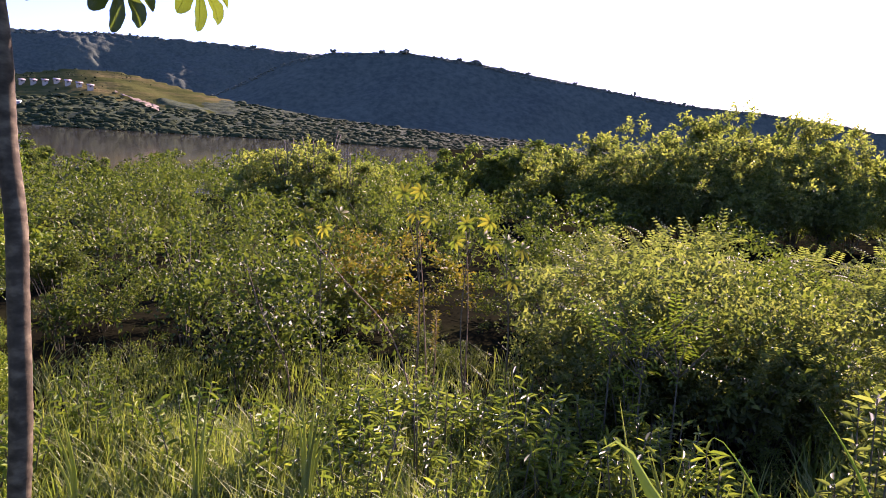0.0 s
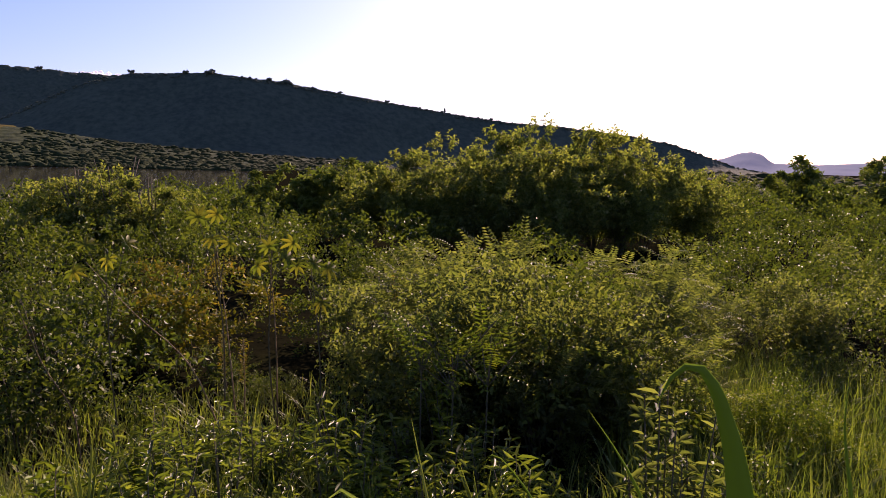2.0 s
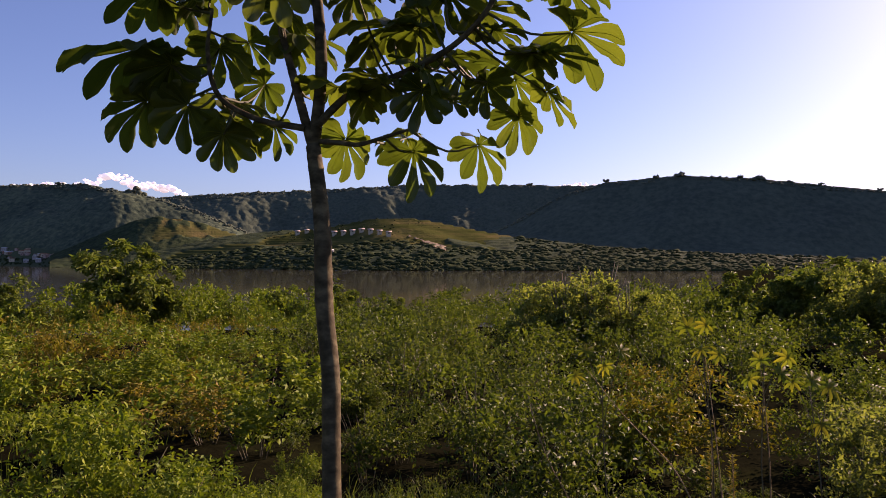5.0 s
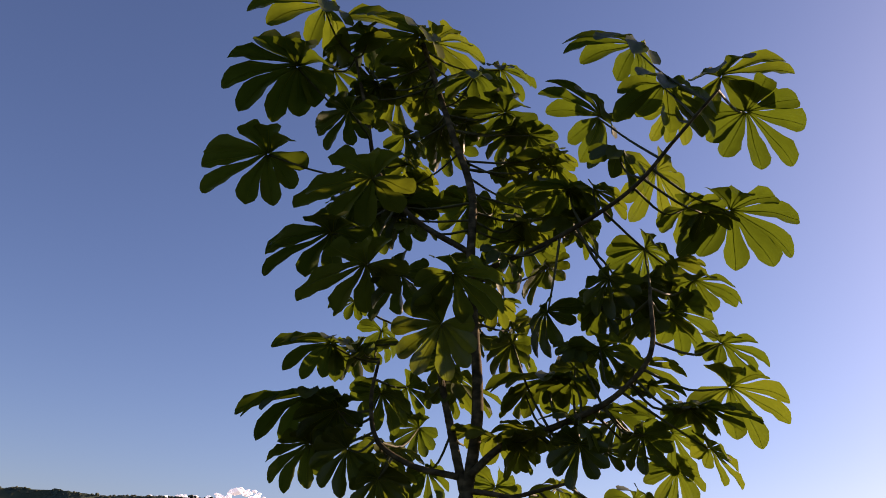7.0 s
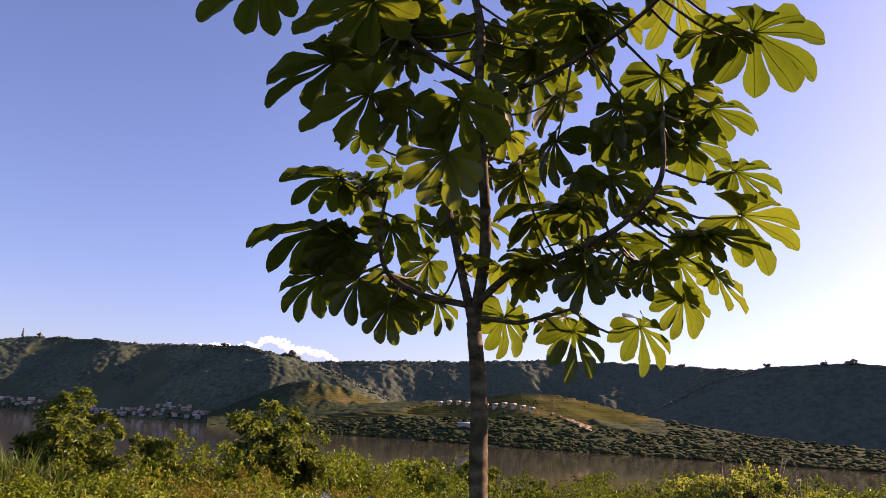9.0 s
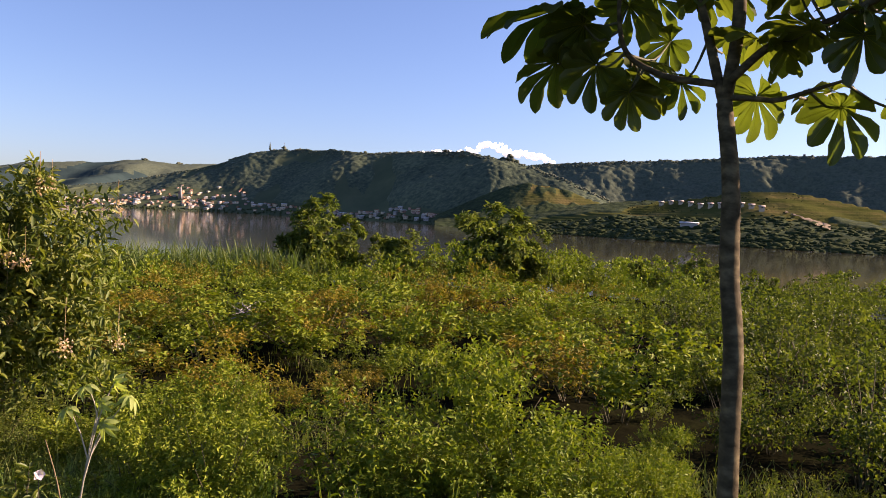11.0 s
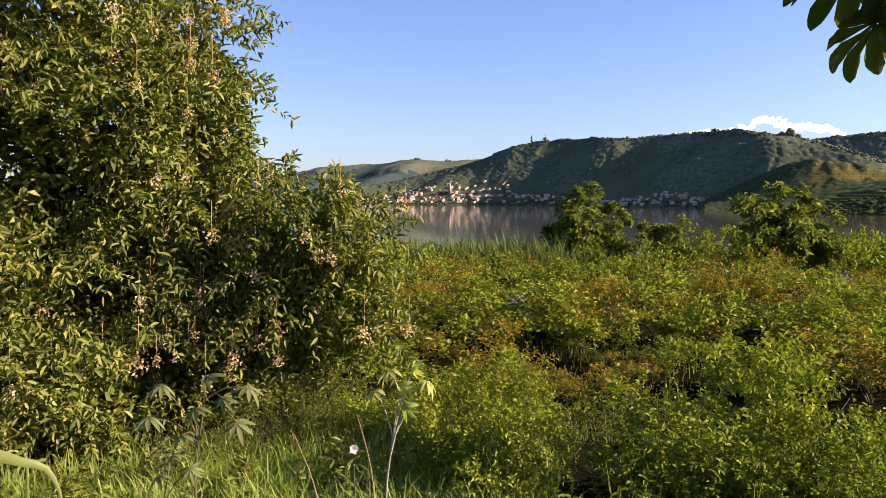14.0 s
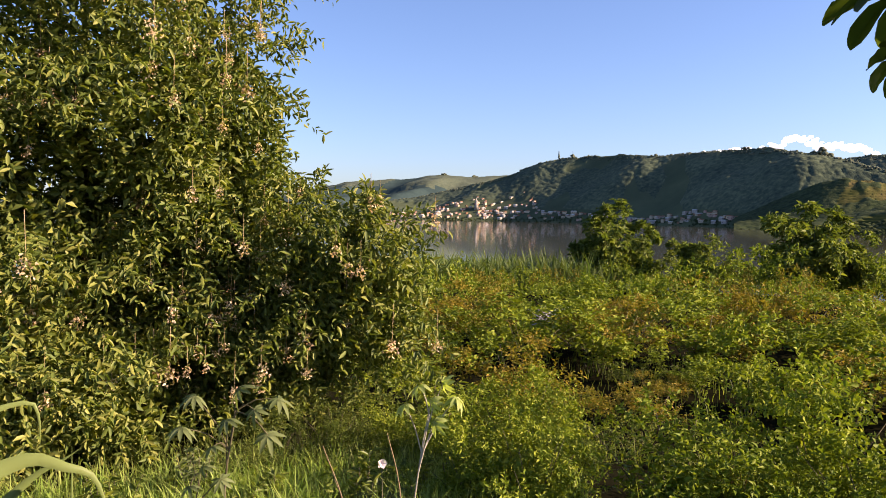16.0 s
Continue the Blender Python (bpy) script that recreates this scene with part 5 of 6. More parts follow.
def build_town():
    rng = np.random.RandomState(90)
    kinds = []
    for k, (w, d, h, rise, wall, roof, words) in enumerate([(9, 7, 4.0, 1.6, 0, M_ROOF, "white house with a clay tile roof by the lake"), (11, 8, 5.5, 1.5, 1, M_ROOF, "cream house with a clay tile roof by the lake"), (8, 7, 3.4, 1.3, 3, M_ROOF, "bare brick house with a tile roof by the lake"),
                                                            (12, 9, 6.5, 1.2, 0, M_METAL_ROOF, "tall white house with a pale roof by the lake"), (9, 8, 4.4, 1.5, 2, M_ROOF, "pink house with a clay tile roof by the lake"), (15, 9, 4.5, 1.4, 1, M_METAL_ROOF, "long cream building by the lake")]):
        kinds.append(house(words, w, d, h, rise, WALLS[wall], roof, (0, 0, 0), 0, "houses of the lakeside town"))
    used = set()
    for q in range(340):
        if q < 215:
            az, s = rng.uniform(61.5, 74.2), 0.03 + 0.45 * rng.beta(1.1, 2.2)
        else:
            az, s = 42.6 + 19.4 * rng.beta(1.5, 1.0), rng.uniform(0.02, 0.10)
        p = left_hill.ground(az, s)
        p[2] = max(p[2], WATER_Z + 0.8)
        k = rng.randint(6) if q < 215 or q % 4 == 0 else (0, 1, 3, 5, 2, 4, 1, 0)[rng.randint(8)]
        m = pose(p[0], p[1], p[2], 0, 0, rng.choice([az, 12, 102, 102]) + rng.uniform(-14, 14)) @ Matrix.Diagonal((*[rng.uniform(0.30, 0.50) if q < 215 else rng.uniform(0.32, 0.52)] * 3, 1))
        if k not in used:
            used.add(k)
            kinds[k].matrix_basis = m
        else:
            copy_thing(kinds[k], m).matrix_basis = m
    # church
    p = left_hill.ground(66.3, 0.2)
    church = tagged(new("church"), "white church with a slim bell tower in the town", "church")
    v, f = wall_with_gables(9, 18, 8, 4)
    me = bpy.data.meshes.new("nave")
    me.from_pydata(v.tolist(), [], [[i for k, i in enumerate(q) if i not in q[:k]] for q in f.tolist()])
    me.materials.append(M_PLASTER)
    piece("nave", me, church)
    piece("roof", mesh_from("roof", *gable(9, 18, 8, 4), M_ROOF), church)
    piece("tower", mesh_from("tower", *box(0, -10.5, -1, 4.2, 4.2, 17), M_PLASTER), church)
    sp = np.array([(-2.3, -12.8, 16), (2.3, -12.8, 16), (2.3, -8.2, 16), (-2.3, -8.2, 16), (0, -10.5, 23)])
    piece("spire", mesh_from("spire", sp, [[0, 1, 4], [1, 2, 4], [2, 3, 4], [3, 0, 4]], M_PLASTER), church)
    church.matrix_basis = pose(*p, 0, 0, 66.3) @ Matrix.Diagonal((0.75, 0.75, 0.75, 1))


build_town()


def find_on(hill, az, el):
    """The place on a hill that shows at this angle."""
    s = np.linspace(0.02, 1, 200)
    p = hill.at(np.full(200, az), s)
    e = np.degrees(np.arctan2(p[:, 2] - 1.6, np.hypot(p[:, 0], p[:, 1])))
    return p[int(np.argmax(e >= el))] if (e >= el).any() else p[-1]


M_PALE_ROOF = tint("sunbleached_tile", (0.40, 0.30, 0.24), (0.58, 0.47, 0.40))
first = None
for k, az in enumerate(np.linspace(24.9, 31.6, 11)):
    p = find_on(headland, az, 1.85 + 0.10 * math.sin(az * 1.7))
    m = pose(p[0], p[1], p[2] + 0.2, 0, 0, az + 6)
    if first is None:
        first = house("small white house in a row on the headland", 3.2, 3.2, 1.8, 0.8, WALLS[1], M_PALE_ROOF, (0, 0, 0), 0, "row of houses on the headland", 1)
        first.matrix_basis = m
    else:
        copy_thing(first, m)
p = find_on(headland, 29.6, 0.35)
house("long low white shed on the headland shore", 10, 4, 1.0, 0.6, M_PLASTER, M_METAL_ROOF, (p[0], p[1], p[2] + 1.2), 24, "", 0)


def soil_cut():
    az, n = np.linspace(20.6, 23.4, 22), 4
    rows = []
    for a in az:
        u = (a - 20.6) / 2.8
        c = 0.66 + 0.95 * u + 0.03 * math.sin(a * 9)
        half = 0.16 - 0.13 * u + 0.02 * math.sin(a * 13)
        rows.append([find_on(headland, a, c + half * q) + np.array([0, 0, 0.7]) for q in np.linspace(-1, 1, n)])
    v = np.array(rows).reshape(-1, 3)
    i, j = np.arange(len(az) - 1)[:, None], np.arange(n - 1)[None, :]
    f = np.stack([i * n + j, (i + 1) * n + j, (i + 1) * n + j + 1, i * n + j + 1], -1).reshape(-1, 4)
    tagged(new("road", mesh_from("road", v, f, M_SOIL)), "bare pale earth cutting of a dirt road", "road", kind="structure")


soil_cut()


# ---- single trees on the skyline, and the cloud ----
def skyline_tree(az, hill, tall, wide, slim=False):
    rng = np.random.RandomState(int(az * 10) % 1000 + 7)
    tall, wide = tall * 0.48, wide * 0.68
    at = hill.at(az, 1.0) - np.array([0, 0, tall * 0.22])
    tree = tagged(new("skyline_tree"), "dark slim tree on the skyline" if slim else "dark spreading tree on the skyline", "tree", "trees on the skyline")
    tree.location = at
    piece("trunk", mesh_from("trunk", *tube([(0, 0, -2), (0.2, 0, tall * 0.5), (0, 0.2, tall * 0.9)], [0.5, 0.35, 0.15], 5), M_BARK), tree)
    n = 9 if not slim else 6
    parts = []
    for k in range(n):
        v, f = ICO2
        c = np.array([rng.normal() * wide * 0.42, rng.normal() * wide * 0.42, tall * (0.34 + 0.14 * rng.normal())]) if not slim else np.array([0, 0, tall * (0.35 + 0.1 * k)])
        r = wide * rng.uniform(0.22, 0.42) if not slim else wide * (0.4 - 0.045 * k)
        parts.append((v * (1 + rng.uniform(-0.3, 0.3, (len(v), 1))) * r * np.array([1, 1, 0.7]) + c, f))
    piece("crown", mesh_from("crown", *joined(parts), M_WOODS), tree)


for az, hill, tall, wide, slim in [(3.6, front_hill, 13, 9, False), (5.2, front_hill, 11, 6, False), (8.8, front_hill, 9, 6, False), (10.4, front_hill, 7, 5, False), (-1.6, front_hill, 12, 9, False), (-0.4, front_hill, 9, 5, False), (-5.4, front_hill, 7, 5, False),
                                   (-8.9, front_hill, 8, 4, False), (-13.1, front_hill, 15, 5, True), (-16.5, front_hill, 8, 5, False), (42.8, left_hill, 24, 15, False), (41.6, left_hill, 9, 7, False), (59.3, left_hill, 34, 10, False), (60.3, left_hill, 42, 7, True),
                                   (53.4, left_hill, 11, 8, False), (47.4, left_hill, 9, 8, False), (14.4, back_ridge, 13, 9, False), (17.6, back_ridge, 11, 8, False), (68.8, far_hill, 14, 14, False), (66.5, far_hill, 12, 16, False)]:
    skyline_tree(az, hill, tall, wide, slim)


def cloud(az0, az1, tops, size, seed):
    rng = np.random.RandomState(seed)
    parts = []
    v, f = ICO3
    for k in range(80):
        az = az0 + (az1 - az0) * (k + rng.uniform(0, 1)) / 80
        top = np.interp(az, [q[0] for q in tops], [q[1] for q in tops])
        r = size * 0.35 * (4.5 ** rng.rand())
        c = polar(az, 4300 + rng.uniform(-60, 60), 1.6 + 4300 * math.tan(radians(top)) - r * 0.8 - size * 3.2 * rng.rand() ** 1.5)
        rough = 0.10 * waves(v[:, :1] * 4 + k, v[:, 1:2] * 4 + v[:, 2:] * 4, k) + 0.06 * waves(v[:, :1] * 11 + k, v[:, 1:2] * 11 + v[:, 2:] * 9, k)
        parts.append((v * (1 + rough) * r * np.array([1.4, 1.4, 0.85]) + c, f))
    tagged(new("backdrop_cloud", smooth(mesh_from("backdrop_cloud", *joined(parts), M_CLOUD))), "low white cloud bank behind the hills", "cloud", kind="structure")


cloud(39.4, 50.4, [(39.4, 4.75), (40.2, 5.2), (41.5, 5.45), (43.2, 5.82), (44.3, 5.95), (45.1, 5.72), (46.5, 5.34), (48.5, 5.15), (50.4, 4.95)], 15, 77)
cloud(9.0, 13.5, [(9, 5.2), (10.2, 5.62), (11.5, 5.5), (13.5, 5.2)], 9, 78)


# ---- plants on the bank ----
def ribbon(points, width, n=16, fold=0.22, face=(0.0, 1.0, -0.2), fade=0.35):
    """A long blade along a line, keeled down its middle, tapering at both ends."""
    c = curve_through(points, n)
    t = unit(np.gradient(c, axis=0))
    side = unit(np.cross(t, np.array(face)))
    up = np.cross(side, t)
    u = np.linspace(0, 1, n)
    w = width * np.minimum(1, np.minimum((u + 0.25) / 0.5, (1 - u) / fade))[:, None]
    l, r = c - side * w / 2 + up * w * fold, c + side * w / 2 + up * w * fold
    v = np.concatenate([l, c, r, l + up * -0.0012, c + up * -0.0012, r + up * -0.0012])
    f = []
    for i in range(n - 1):
        f += [[i, n + i, n + i + 1, i + 1], [n + i, 2 * n + i, 2 * n + i + 1, n + i + 1], [3 * n + i, 3 * n + i + 1, 4 * n + i + 1, 4 * n + i], [4 * n + i, 4 * n + i + 1, 5 * n + i + 1, 5 * n + i]]
    return v, np.array(f)


def cane(label, base, blades_, face, material):
    root = tagged(new("cane_plant"), label, "grass")
    root.location = base
    for pts, width in blades_:
        v, f = ribbon(pts, width, 70, 0.30, face, 0.30 if width < 0.02 else 0.18)
        piece("leaf", smooth(mesh_from("leaf", v - np.array(base), f, material)), root)
    return root


cane("tall cane grass with arching green blades", (0.80, 0.93, 0.0), [
    ([(0.790, 0.935, -0.050), (0.778, 0.945, 0.400), (0.766, 0.955, 0.850), (0.750, 0.970, 1.150), (0.732, 0.985, 1.255), (0.714, 0.998, 1.308), (0.698, 1.008, 1.326), (0.682, 1.014, 1.320), (0.668, 1.019, 1.300), (0.658, 1.022, 1.270)], 0.034),
    ([(0.950, 1.000, -0.050), (0.945, 1.005, 0.627), (0.940, 1.010, 1.140), (0.930, 1.020, 1.230), (0.930, 1.020, 1.310)], 0.014),
    ([(1.040, 0.980, -0.050), (1.030, 0.990, 0.643), (1.020, 1.000, 1.170), (1.000, 1.020, 1.210), (0.990, 1.030, 1.240), (0.980, 1.040, 1.260)], 0.015)], (0.57, 0.8, -0.2), M_CANE_GREEN)
cane("slim upright cane blades", (0.75, 1.26, 0.0), [
    ([(0.810, 1.250, -0.050), (0.790, 1.255, 0.578), (0.770, 1.260, 1.050), (0.730, 1.270, 1.120), (0.690, 1.290, 1.180)], 0.014),
    ([(0.640, 1.320, -0.050), (0.625, 1.325, 0.567), (0.610, 1.330, 1.030), (0.580, 1.340, 1.070), (0.560, 1.340, 1.090), (0.550, 1.350, 1.090), (0.540, 1.350, 1.060)], 0.011)], (0.35, 0.95, -0.2), M_CANE_GREEN)
cane("bent cane blade with a pale tip", (0.33, 0.80, 0.0), [([(0.332, 0.804, -0.050), (0.326, 0.807, 0.702), (0.320, 0.810, 1.170), (0.300, 0.820, 1.220), (0.280, 0.820, 1.250), (0.270, 0.820, 1.270), (0.260, 0.820, 1.280), (0.250, 0.830, 1.280), (0.240, 0.830, 1.270)], 0.034)], (0.3, 0.9, -0.45), M_CANE)
cane("cane grass with pale broad arching blades", (-1.61, -0.40, -0.05), [
    ([(-1.560, -0.404, -0.150), (-1.560, -0.392, 0.605), (-1.560, -0.380, 1.100), (-1.560, -0.350, 1.150), (-1.570, -0.320, 1.160), (-1.580, -0.270, 1.170), (-1.580, -0.220, 1.150), (-1.590, -0.180, 1.130), (-1.590, -0.160, 1.090), (-1.590, -0.150, 1.040)], 0.034),
    ([(-1.632, -0.410, -0.150), (-1.636, -0.390, 0.567), (-1.640, -0.370, 1.030), (-1.650, -0.320, 1.080), (-1.660, -0.270, 1.120), (-1.660, -0.230, 1.140), (-1.660, -0.200, 1.160)], 0.032),
    ([(-1.720, -0.424, -0.150), (-1.720, -0.412, 0.638), (-1.720, -0.400, 1.160), (-1.720, -0.370, 1.220), (-1.730, -0.340, 1.230), (-1.740, -0.290, 1.230), (-1.740, -0.280, 1.190), (-1.740, -0.280, 1.140)], 0.022),
    ([(-1.700, -0.220, -0.150), (-1.700, -0.220, 0.533), (-1.700, -0.220, 0.970), (-1.700, -0.220, 1.060), (-1.700, -0.220, 1.160)], 0.018)], (-0.97, -0.1, -0.4), M_CANE)


def star_leaf(seed, lobes=7, width=0.13, reach=2.35, droop=0.3):
    """A palm-shaped leaf of pointed lobes in a fan about +y; about 1 from hub to tip."""
    rng = np.random.RandomState(seed)
    parts = []
    for k in range(lobes):
        t = (k + 0.5) / lobes * 2 - 1
        ang, size = t * reach, (1 - 0.4 * abs(t) ** 1.4) * rng.uniform(0.9, 1.05)
        d = np.array([math.sin(ang), math.cos(ang), 0.0])
        s = np.array([d[1], -d[0], 0.0])
        u = np.array([0.0, 0.25, 0.5, 0.78, 1.0])
        w = np.array([0.05, 0.11, 0.14, 0.10, 0.004]) * width / 0.13
        mid = d * (u * size)[:, None] + np.array([0, 0, -droop * rng.uniform(0.5, 1.5)]) * (u * u)[:, None]
        lift = np.array([0, 0, 1.0]) * (w * 0.35)[:, None]
        v = np.concatenate([mid - s * w[:, None] + lift, mid, mid + s * w[:, None] + lift])
        f = []
        for i in range(4):
            f += [[i, i + 1, 5 + i + 1], [i, 5 + i + 1, 5 + i], [5 + i, 5 + i + 1, 10 + i + 1], [5 + i, 10 + i + 1, 10 + i]]
        parts.append((v, np.array(f)))
    return joined(parts)


STAR = [mesh_from("leaf", *star_leaf(120 + k, 8, 0.12, 2.75, 0.16), M_CASTOR) for k in range(3)]
PALE = [mesh_from("leaf", *star_leaf(130 + k, 8, 0.115, 2.7, 0.5), M_SILVER) for k in range(3)]

TUFT = [mesh_from("leaf", *star_leaf(140 + k, 8, 0.15, 2.6, 0.65), M_FRESH) for k in range(3)]


def palm_leaved(label, foot, stem_top, hubs, meshes, size, material=None, thick=0.008, category="plant", seed=0, upright=False):
    """A plant with one stem and palm-shaped leaves on stalks."""
    rng = np.random.RandomState(seed + 300)
    root = tagged(new("herb_plant"), label, category)
    foot = np.array(foot, float)
    root.location = foot
    top = np.array(stem_top) - foot
    line = curve_through([(0, 0, -0.05), top * 0.5 + rng.normal(size=3) * 0.03, top], 10)
    piece("stem", mesh_from("stem", *tube(line, np.linspace(thick, thick * 0.5, 10), 6), material or M_STEM), root)
    for hub in hubs:
        h = np.array(hub) - foot
        start = line[rng.randint(6, 10)]
        out = h - start
        piece("stalk", mesh_from("stalk", *tube(curve_through([start, (start + h) / 2 + np.array([0, 0, 0.03]), h], 5), np.linspace(0.004, 0.002, 5), 4), material or M_STEM), root)
        if upright:
            up = Vector((rng.normal() * 0.3, -0.75 + rng.normal() * 0.25, 0.65))
            way = up.cross(Vector((rng.normal(), rng.normal(), rng.normal() + 0.4))).normalized()
        else:
            way = Vector((out[0], out[1] - 0.08, -0.06)).normalized() if np.linalg.norm(out[:2]) > 0.02 else Vector((rng.normal(), rng.normal() - 0.3, -0.2)).normalized()
            up = Vector((rng.normal() * 0.2, -0.35 + rng.normal() * 0.2, 1))
        right = way.cross(up).normalized()
        m = Matrix((right, way, right.cross(way))).transposed().to_4x4()
        leaf = piece("leaf", meshes[rng.randint(len(meshes))], root)
        s = size * rng.uniform(0.85, 1.15)
        leaf.matrix_basis = Matrix.Translation(h) @ m @ Matrix.Diagonal((s, s, s, 1))
    return root


def ground_under(p):
    return (p[0], p[1], float(ground_z(p[0], p[1])))


for k, (top, hubs) in enumerate([((0.24, 5.21, 0.93), [(0.22, 5.2, 1.0), (0.33, 5.15, 0.93), (0.15, 5.2, 0.88), (0.38, 5.25, 1.02)]), ((0.49, 5.19, 0.86), [(0.50, 5.15, 0.9), (0.55, 5.17, 0.64), (0.60, 5.2, 0.86), (0.40, 5.2, 0.88)]),
                                 ((-0.13, 5.3, 1.05), [(-0.13, 5.25, 1.05), (-0.22, 5.3, 1.18), (-0.02, 5.25, 1.02), (-0.10, 5.3, 1.2)]), ((-0.75, 5.15, 0.98), [(-0.85, 5.12, 1.02), (-0.63, 5.16, 1.03), (-0.92, 5.11, 0.86), (-0.7, 5.0, 0.95)]),
                                 ]):
    palm_leaved("castor plant with star-shaped yellowing leaves", ground_under((top[0] + 0.06, top[1] + 0.05)), top, hubs, STAR, 0.095, M_STEM, 0.006, "plant", k, True)
palm_leaved("low plant with silvery drooping palm-shaped leaves", ground_under((-3.98, 0.33)), (-3.96, 0.32, 0.62), [(-3.90, 0.12, 0.72), (-3.88, 0.27, 0.60), (-3.88, 0.40, 0.64), (-3.90, 0.52, 0.68), (-3.86, 0.20, 0.48), (-3.92, 0.33, 0.74), (-3.85, 0.46, 0.52), (-3.87, 0.06, 0.58)], PALE, 0.092, None, 0.008, "plant", 11)
palm_leaved("low plant with pale green palm-shaped leaves", ground_under((-3.92, 0.15)), (-3.90, 0.15, 0.34), [(-3.88, 0.16, 0.38), (-3.85, 0.10, 0.30), (-3.85, 0.24, 0.32)], PALE, 0.085, None, 0.006, "plant", 12)
palm_leaved("bare pale stem with a tuft of pale drooping leaves", ground_under((-3.75, 1.20)), (-3.73, 1.26, 0.58), [(-3.73, 1.27, 0.66), (-3.68, 1.39, 0.68), (-3.77, 1.14, 0.64), (-3.70, 1.28, 0.56), (-3.72, 1.33, 0.75), (-3.75, 1.21, 0.74)], TUFT, 0.088, M_PALE_BARK, 0.007, "plant", 13)


def twig(label, points, thick, name="dry_stalk"):
    root = tagged(new(name), label, "stalk")
    root.location = points[0]
    piece("stem", mesh_from("stem", *tube(curve_through([np.array(p) - np.array(points[0]) for p in points], 14), np.linspace(thick, thick * 0.35, 14), 5), M_DRY), root)
    return root


for pts in ([(-0.92, 5.2, -0.45), (-0.98, 5.2, 0.0), (-1.1, 5.15, 0.25), (-1.22, 5.1, 0.62)], [(-0.05, 5.2, -0.3), (-0.3, 5.2, 0.28), (-0.6, 5.15, 0.6), (-0.85, 5.1, 0.92)], [(0.02, 5.3, -0.3), (-0.05, 5.3, 0.5), (-0.11, 5.3, 1.0)],
            [(-3.76, 0.84, -0.4), (-3.76, 0.82, 0.18), (-3.78, 0.72, 0.46)], [(-3.74, 1.14, -0.4), (-3.76, 1.1, 0.3), (-3.78, 1.05, 0.5)], [(0.28, 5.25, -0.4), (0.26, 5.2, 0.5), (0.22, 5.2, 0.95)]):
    twig("thin bare brown twig among the weeds", pts, 0.0065)


def seed_spike(at, tall):
    rng = np.random.RandomState(int(at[0] * 100) % 99 + 3)
    root = tagged(new("seed_spike"), "reddish brown dry seed spike", "plant")
    root.location = ground_under(at)
    h = at[2] - root.location[2]
    piece("stem", mesh_from("stem", *tube([(0, 0, -0.05), (0.01, 0, h * 0.5), (0, 0.01, h)], [0.006, 0.005, 0.003], 5), M_DRY), root)
    n = 160
    z = rng.uniform(h - tall, h, n)
    a = rng.uniform(0, 6.28, n)
    q = np.stack([np.cos(a) * 0.008, np.sin(a) * 0.008, z], 1)
    piece("seed_head", mesh_from("seed_head", *blades(q, np.stack([np.cos(a), np.sin(a), rng.uniform(0.2, 1, n)], 1), np.array([0, 0, 1.0]) + rng.normal(size=(n, 3)) * 0.3, rng.uniform(0.015, 0.04, n), rng.uniform(0.006, 0.012, n)), M_RUSTY), root)


for at in [(-0.08, 5.45, 0.42), (0.05, 5.6, 0.3), (1.25, 6.4, 0.62), (2.9, 6.6, 0.7)]:
    seed_spike(at, 0.32)


def pink_flower(at):
    root = tagged(new("flower"), "single pale pink morning flower in the grass", "flower")
    root.location = ground_under(at)
    h = at[2] - root.location[2]
    piece("stem", mesh_from("stem", *tube([(0, 0, -0.03), (0.01, 0.01, h * 0.5), (0, 0, h)], [0.003, 0.003, 0.002], 5), M_STEM), root)
    a = np.arange(5) / 5 * 6.283
    for k in range(5):
        d = np.array([[0.8, math.cos(a[k]), math.sin(a[k])]])
        piece("petal", mesh_from("petal", *blades(np.array([[0, 0, h]]), d, np.array([[1.0, 0, 0.3]]), np.array([0.032]), np.array([0.034]), fine=True), M_PETAL), root)


pink_flower((-3.80, 1.03, 0.34))


def leafy_weed(az, r, tall, n, length, width, label, material, seed, per=26):
    """Upright weed: a few stems set with narrow leaves."""
    rng = np.random.RandomState(seed)
    at = on_ground(az, r, 0.03)
    root = tagged(new("weed"), label, "weed", "weeds on the bank")
    root.location = at
    a, b = rng.uniform(0, 6.28, n), rng.uniform(0.02, 0.22, n)
    inner = np.stack([np.cos(a) * b * 0.3, np.sin(a) * b * 0.3, np.full(n, 0.05)], 1)
    outer = np.stack([np.cos(a) * b, np.sin(a) * b, tall * rng.uniform(0.65, 1.0, n)], 1)
    piece("foliage", mesh_from("foliage", *leafy(rng, inner, outer, per, length, width, spread=1.1, droop=0.35, fine=True, begin=0.2), material), root)
    for p, q in zip(inner, outer):
        piece("stem", mesh_from("stem", *tube([p - np.array([0, 0, 0.1]), (p + q) / 2, q], [0.005, 0.004, 0.002], 4), M_STEM), root)


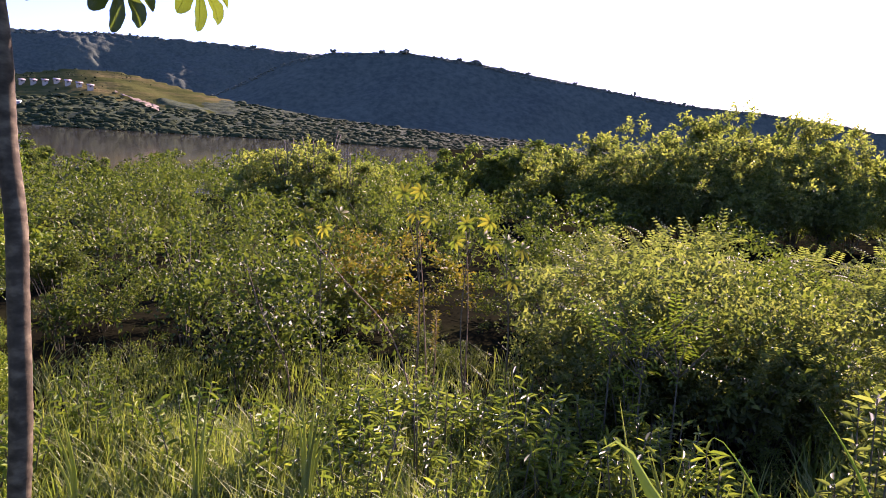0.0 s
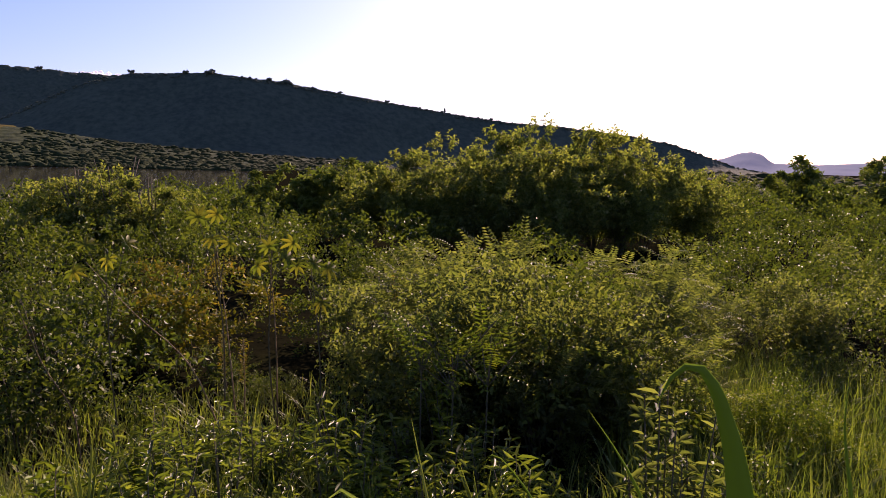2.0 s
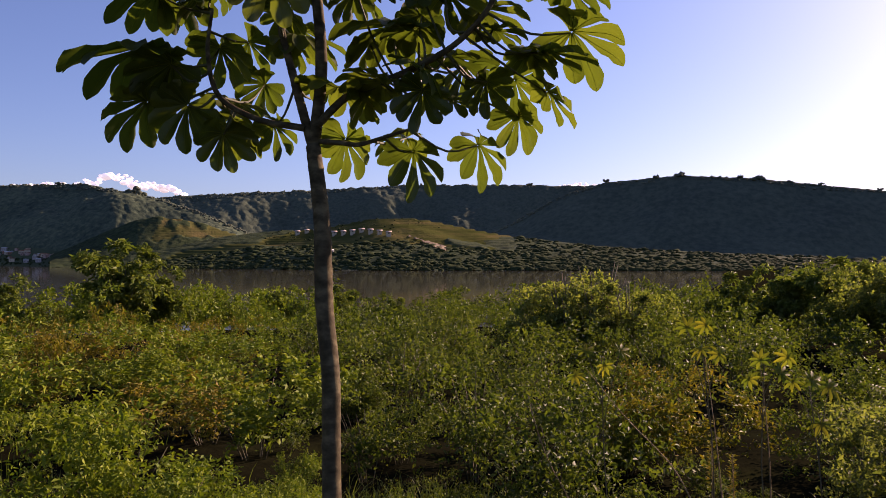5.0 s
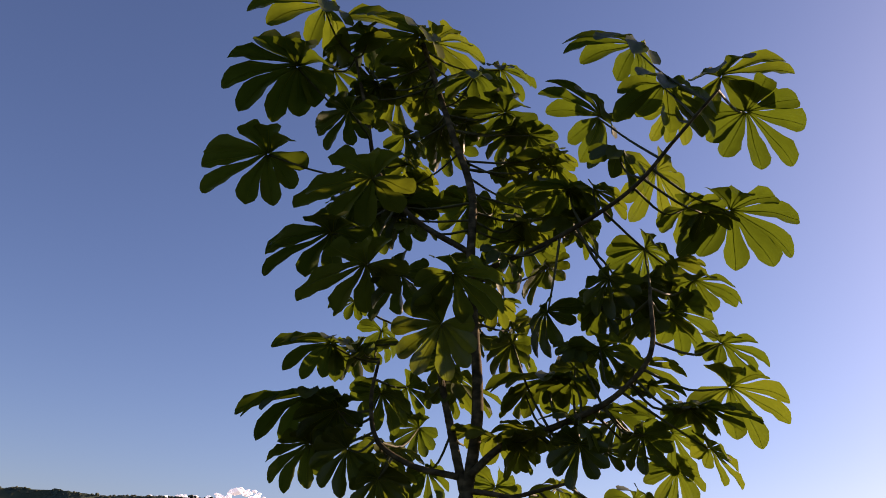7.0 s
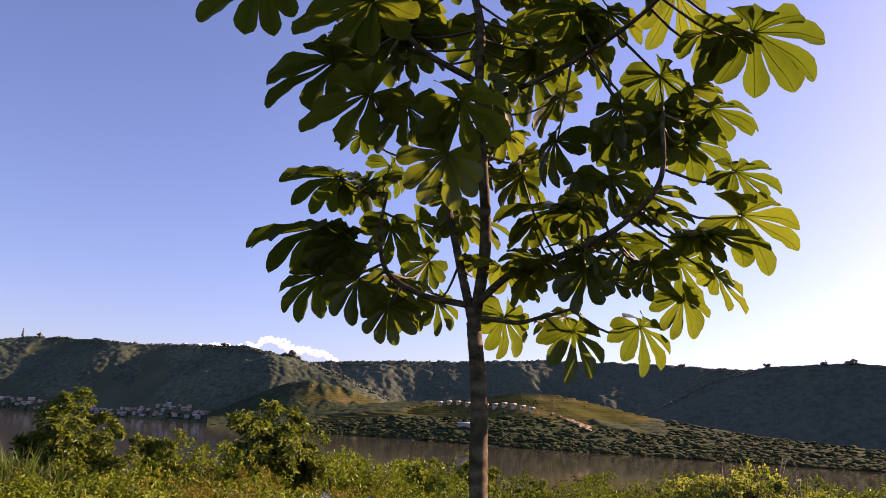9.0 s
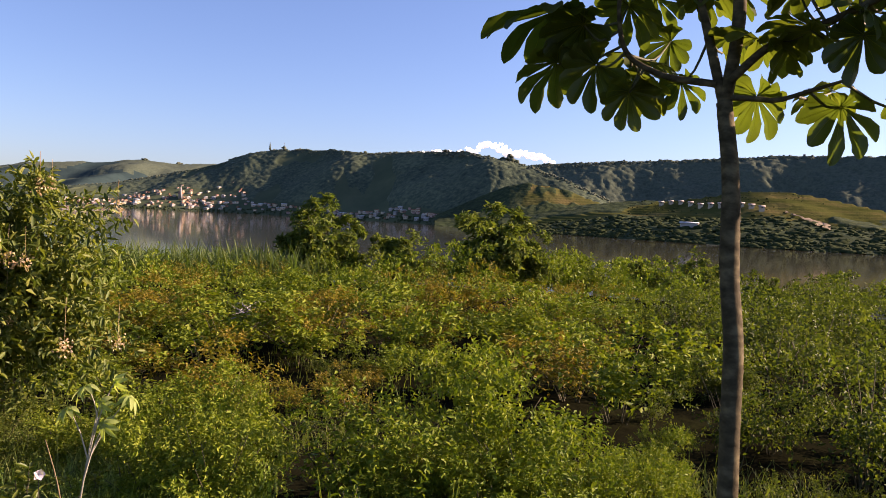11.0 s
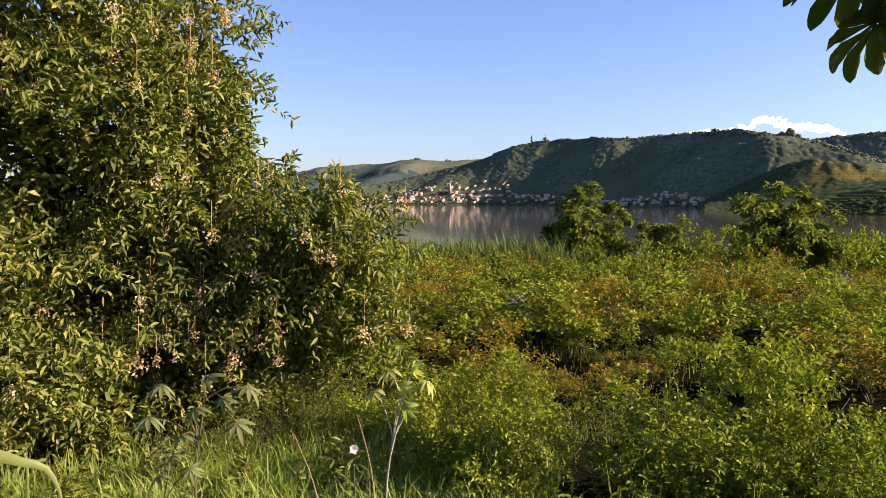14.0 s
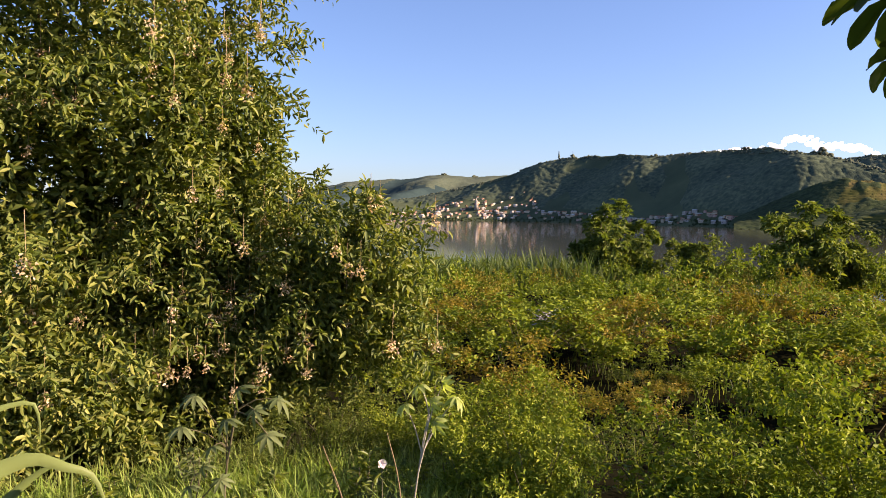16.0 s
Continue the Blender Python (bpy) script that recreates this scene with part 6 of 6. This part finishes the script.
leafy_weed(-32.0, 2.75, 1.0, 9, 0.062, 0.016, "upright weed with narrow grey-green leaves", M_FEATHER, 1, 60)
leafy_weed(-34.5, 2.9, 0.8, 8, 0.060, 0.016, "upright weed with narrow grey-green leaves", M_FEATHER, 2, 50)
weed_rng = np.random.RandomState(55)
for k in range(26):
    az, r = weed_rng.uniform(-9, 7), weed_rng.uniform(3.0, 4.7)
    leafy_weed(az, r, weed_rng.uniform(0.3, 0.72), 7, weed_rng.uniform(0.045, 0.080), 0.015, "leafy dark green weed with glossy narrow leaves", M_WEED, 100 + k)
for k in range(44):
    az, r = weed_rng.uniform(-48, 100), weed_rng.uniform(3.2, 5.2)
    leafy_weed(az, r, weed_rng.uniform(0.3, 0.6), 6, 0.052, 0.019, "small leafy weed in the bank grass", M_SHRUB, 200 + k)
for k in range(14):
    az, r = weed_rng.uniform(-23, -8), weed_rng.uniform(3.3, 4.5)
    leafy_weed(az, r, weed_rng.uniform(0.28, 0.55), 7, weed_rng.uniform(0.05, 0.085), 0.016, "leafy dark green weed with glossy narrow leaves", M_WEED, 150 + k)
for k in range(24):
    az, r = weed_rng.uniform(66, 98), weed_rng.uniform(3.3, 5.6)
    leafy_weed(az, r, weed_rng.uniform(0.22, 0.48), 7, weed_rng.uniform(0.045, 0.085), 0.022, "leafy green weed among the bank grass", M_WEED if k % 3 else M_SILVER, 300 + k)


def yellow_fern(at, seed):
    rng = np.random.RandomState(seed)
    root = tagged(new("fern_plant"), "bright yellow-green feathery fronds catching the sun", "plant")
    root.location = ground_under(at)
    h = at[2] - root.location[2]
    inner = np.zeros((7, 3)) + np.array([0, 0, h * 0.7])
    outer = np.stack([rng.uniform(-0.28, 0.28, 7), rng.uniform(-0.15, 0.1, 7), h * rng.uniform(0.85, 1.05, 7)], 1)
    piece("foliage", mesh_from("foliage", *feathery(rng, inner, outer, 2, 0.20, 0.042), M_SHRUB), root)
    for p, q in zip(inner, outer):
        piece("stem", mesh_from("stem", *tube([(0, 0, -0.05), p, q], [0.006, 0.004, 0.002], 4), M_STEM), root)


for k, at in enumerate([(1.04, 4.24, 0.69), (1.21, 4.19, 0.73), (1.39, 4.13, 0.61), (1.20, 4.15, 0.57)]):
    yellow_fern(at, 60 + k)


def tall_grass(az, r, count, tall, seed, material=None, label="clump of tall bright green grass blades"):
    rng = np.random.RandomState(seed)
    root = tagged(new("grass_clump"), label, "grass", "grass clumps on the bank")
    at = on_ground(az, r)
    root.location = at
    for k in range(count):
        a, lean, h = rng.uniform(0, 6.28), rng.uniform(0.05, 0.35), tall * rng.uniform(0.6, 1.05)
        d = np.array([math.cos(a), math.sin(a), 0])
        v, f = ribbon([d * 0.02 - np.array([0, 0, 0.04]), d * lean * 0.25 * h + np.array([0, 0, h * 0.55]), d * lean * h + np.array([0, 0, h])], 0.013 if material is None else 0.007, 8, 0.2)
        piece("blade", mesh_from("blade", v, f, material or M_GRASS), root)


for k, (az, r, c, h) in enumerate([(-14, 2.0, 5, 0.75), (-17, 1.9, 5, 0.85), (-20, 1.8, 6, 0.95), (-24, 2.0, 5, 0.9), (-11, 3.4, 5, 0.42), (-15, 3.5, 6, 0.5), (-19, 3.2, 6, 0.55), (-29, 2.1, 5, 0.8), (-38, 2.2, 7, 0.8), (-42, 2.3, 7, 0.9), (8, 3.0, 6, 0.7), (16, 3.1, 6, 0.7), (24, 3.2, 6, 0.7), (84, 3.1, 8, 0.6), (90, 3.0, 8, 0.6), (78, 3.3, 8, 0.6), (70, 3.4, 8, 0.55), (55, 3.6, 6, 0.6), (46, 3.5, 6, 0.6)]):
    tall_grass(az, r, c, h, 400 + k)
for k, (az, r, c, h) in enumerate([(48.6, 4.9, 26, 0.62), (46.4, 5.2, 18, 0.55), (54.0, 4.4, 14, 0.45)]):
    tall_grass(az, r, c, h, 450 + k, M_DRY, "tuft of dry brown grass stalks")


def dead_brush(az, r):
    """A low heap of bleached twigs in the scrub."""
    rng = np.random.RandomState(3)
    root = tagged(new("dead_brush"), "low heap of bleached grey dead twigs", "brushwood")
    root.location = on_ground(az, r)
    for k in range(22):
        a, h = rng.uniform(0, 6.28), rng.uniform(0.4, 0.7)
        p = np.array([rng.normal() * 0.12, rng.normal() * 0.2, h])
        d = np.array([math.cos(a), math.sin(a), rng.uniform(-0.3, 0.5)]) * rng.uniform(0.09, 0.2)
        piece("twig", mesh_from("twig", *tube([p - d, p + rng.normal(size=3) * 0.04, p + d], [0.006, 0.005, 0.003], 4), M_BLEACHED), root)


dead_brush(60.8, 12.6)
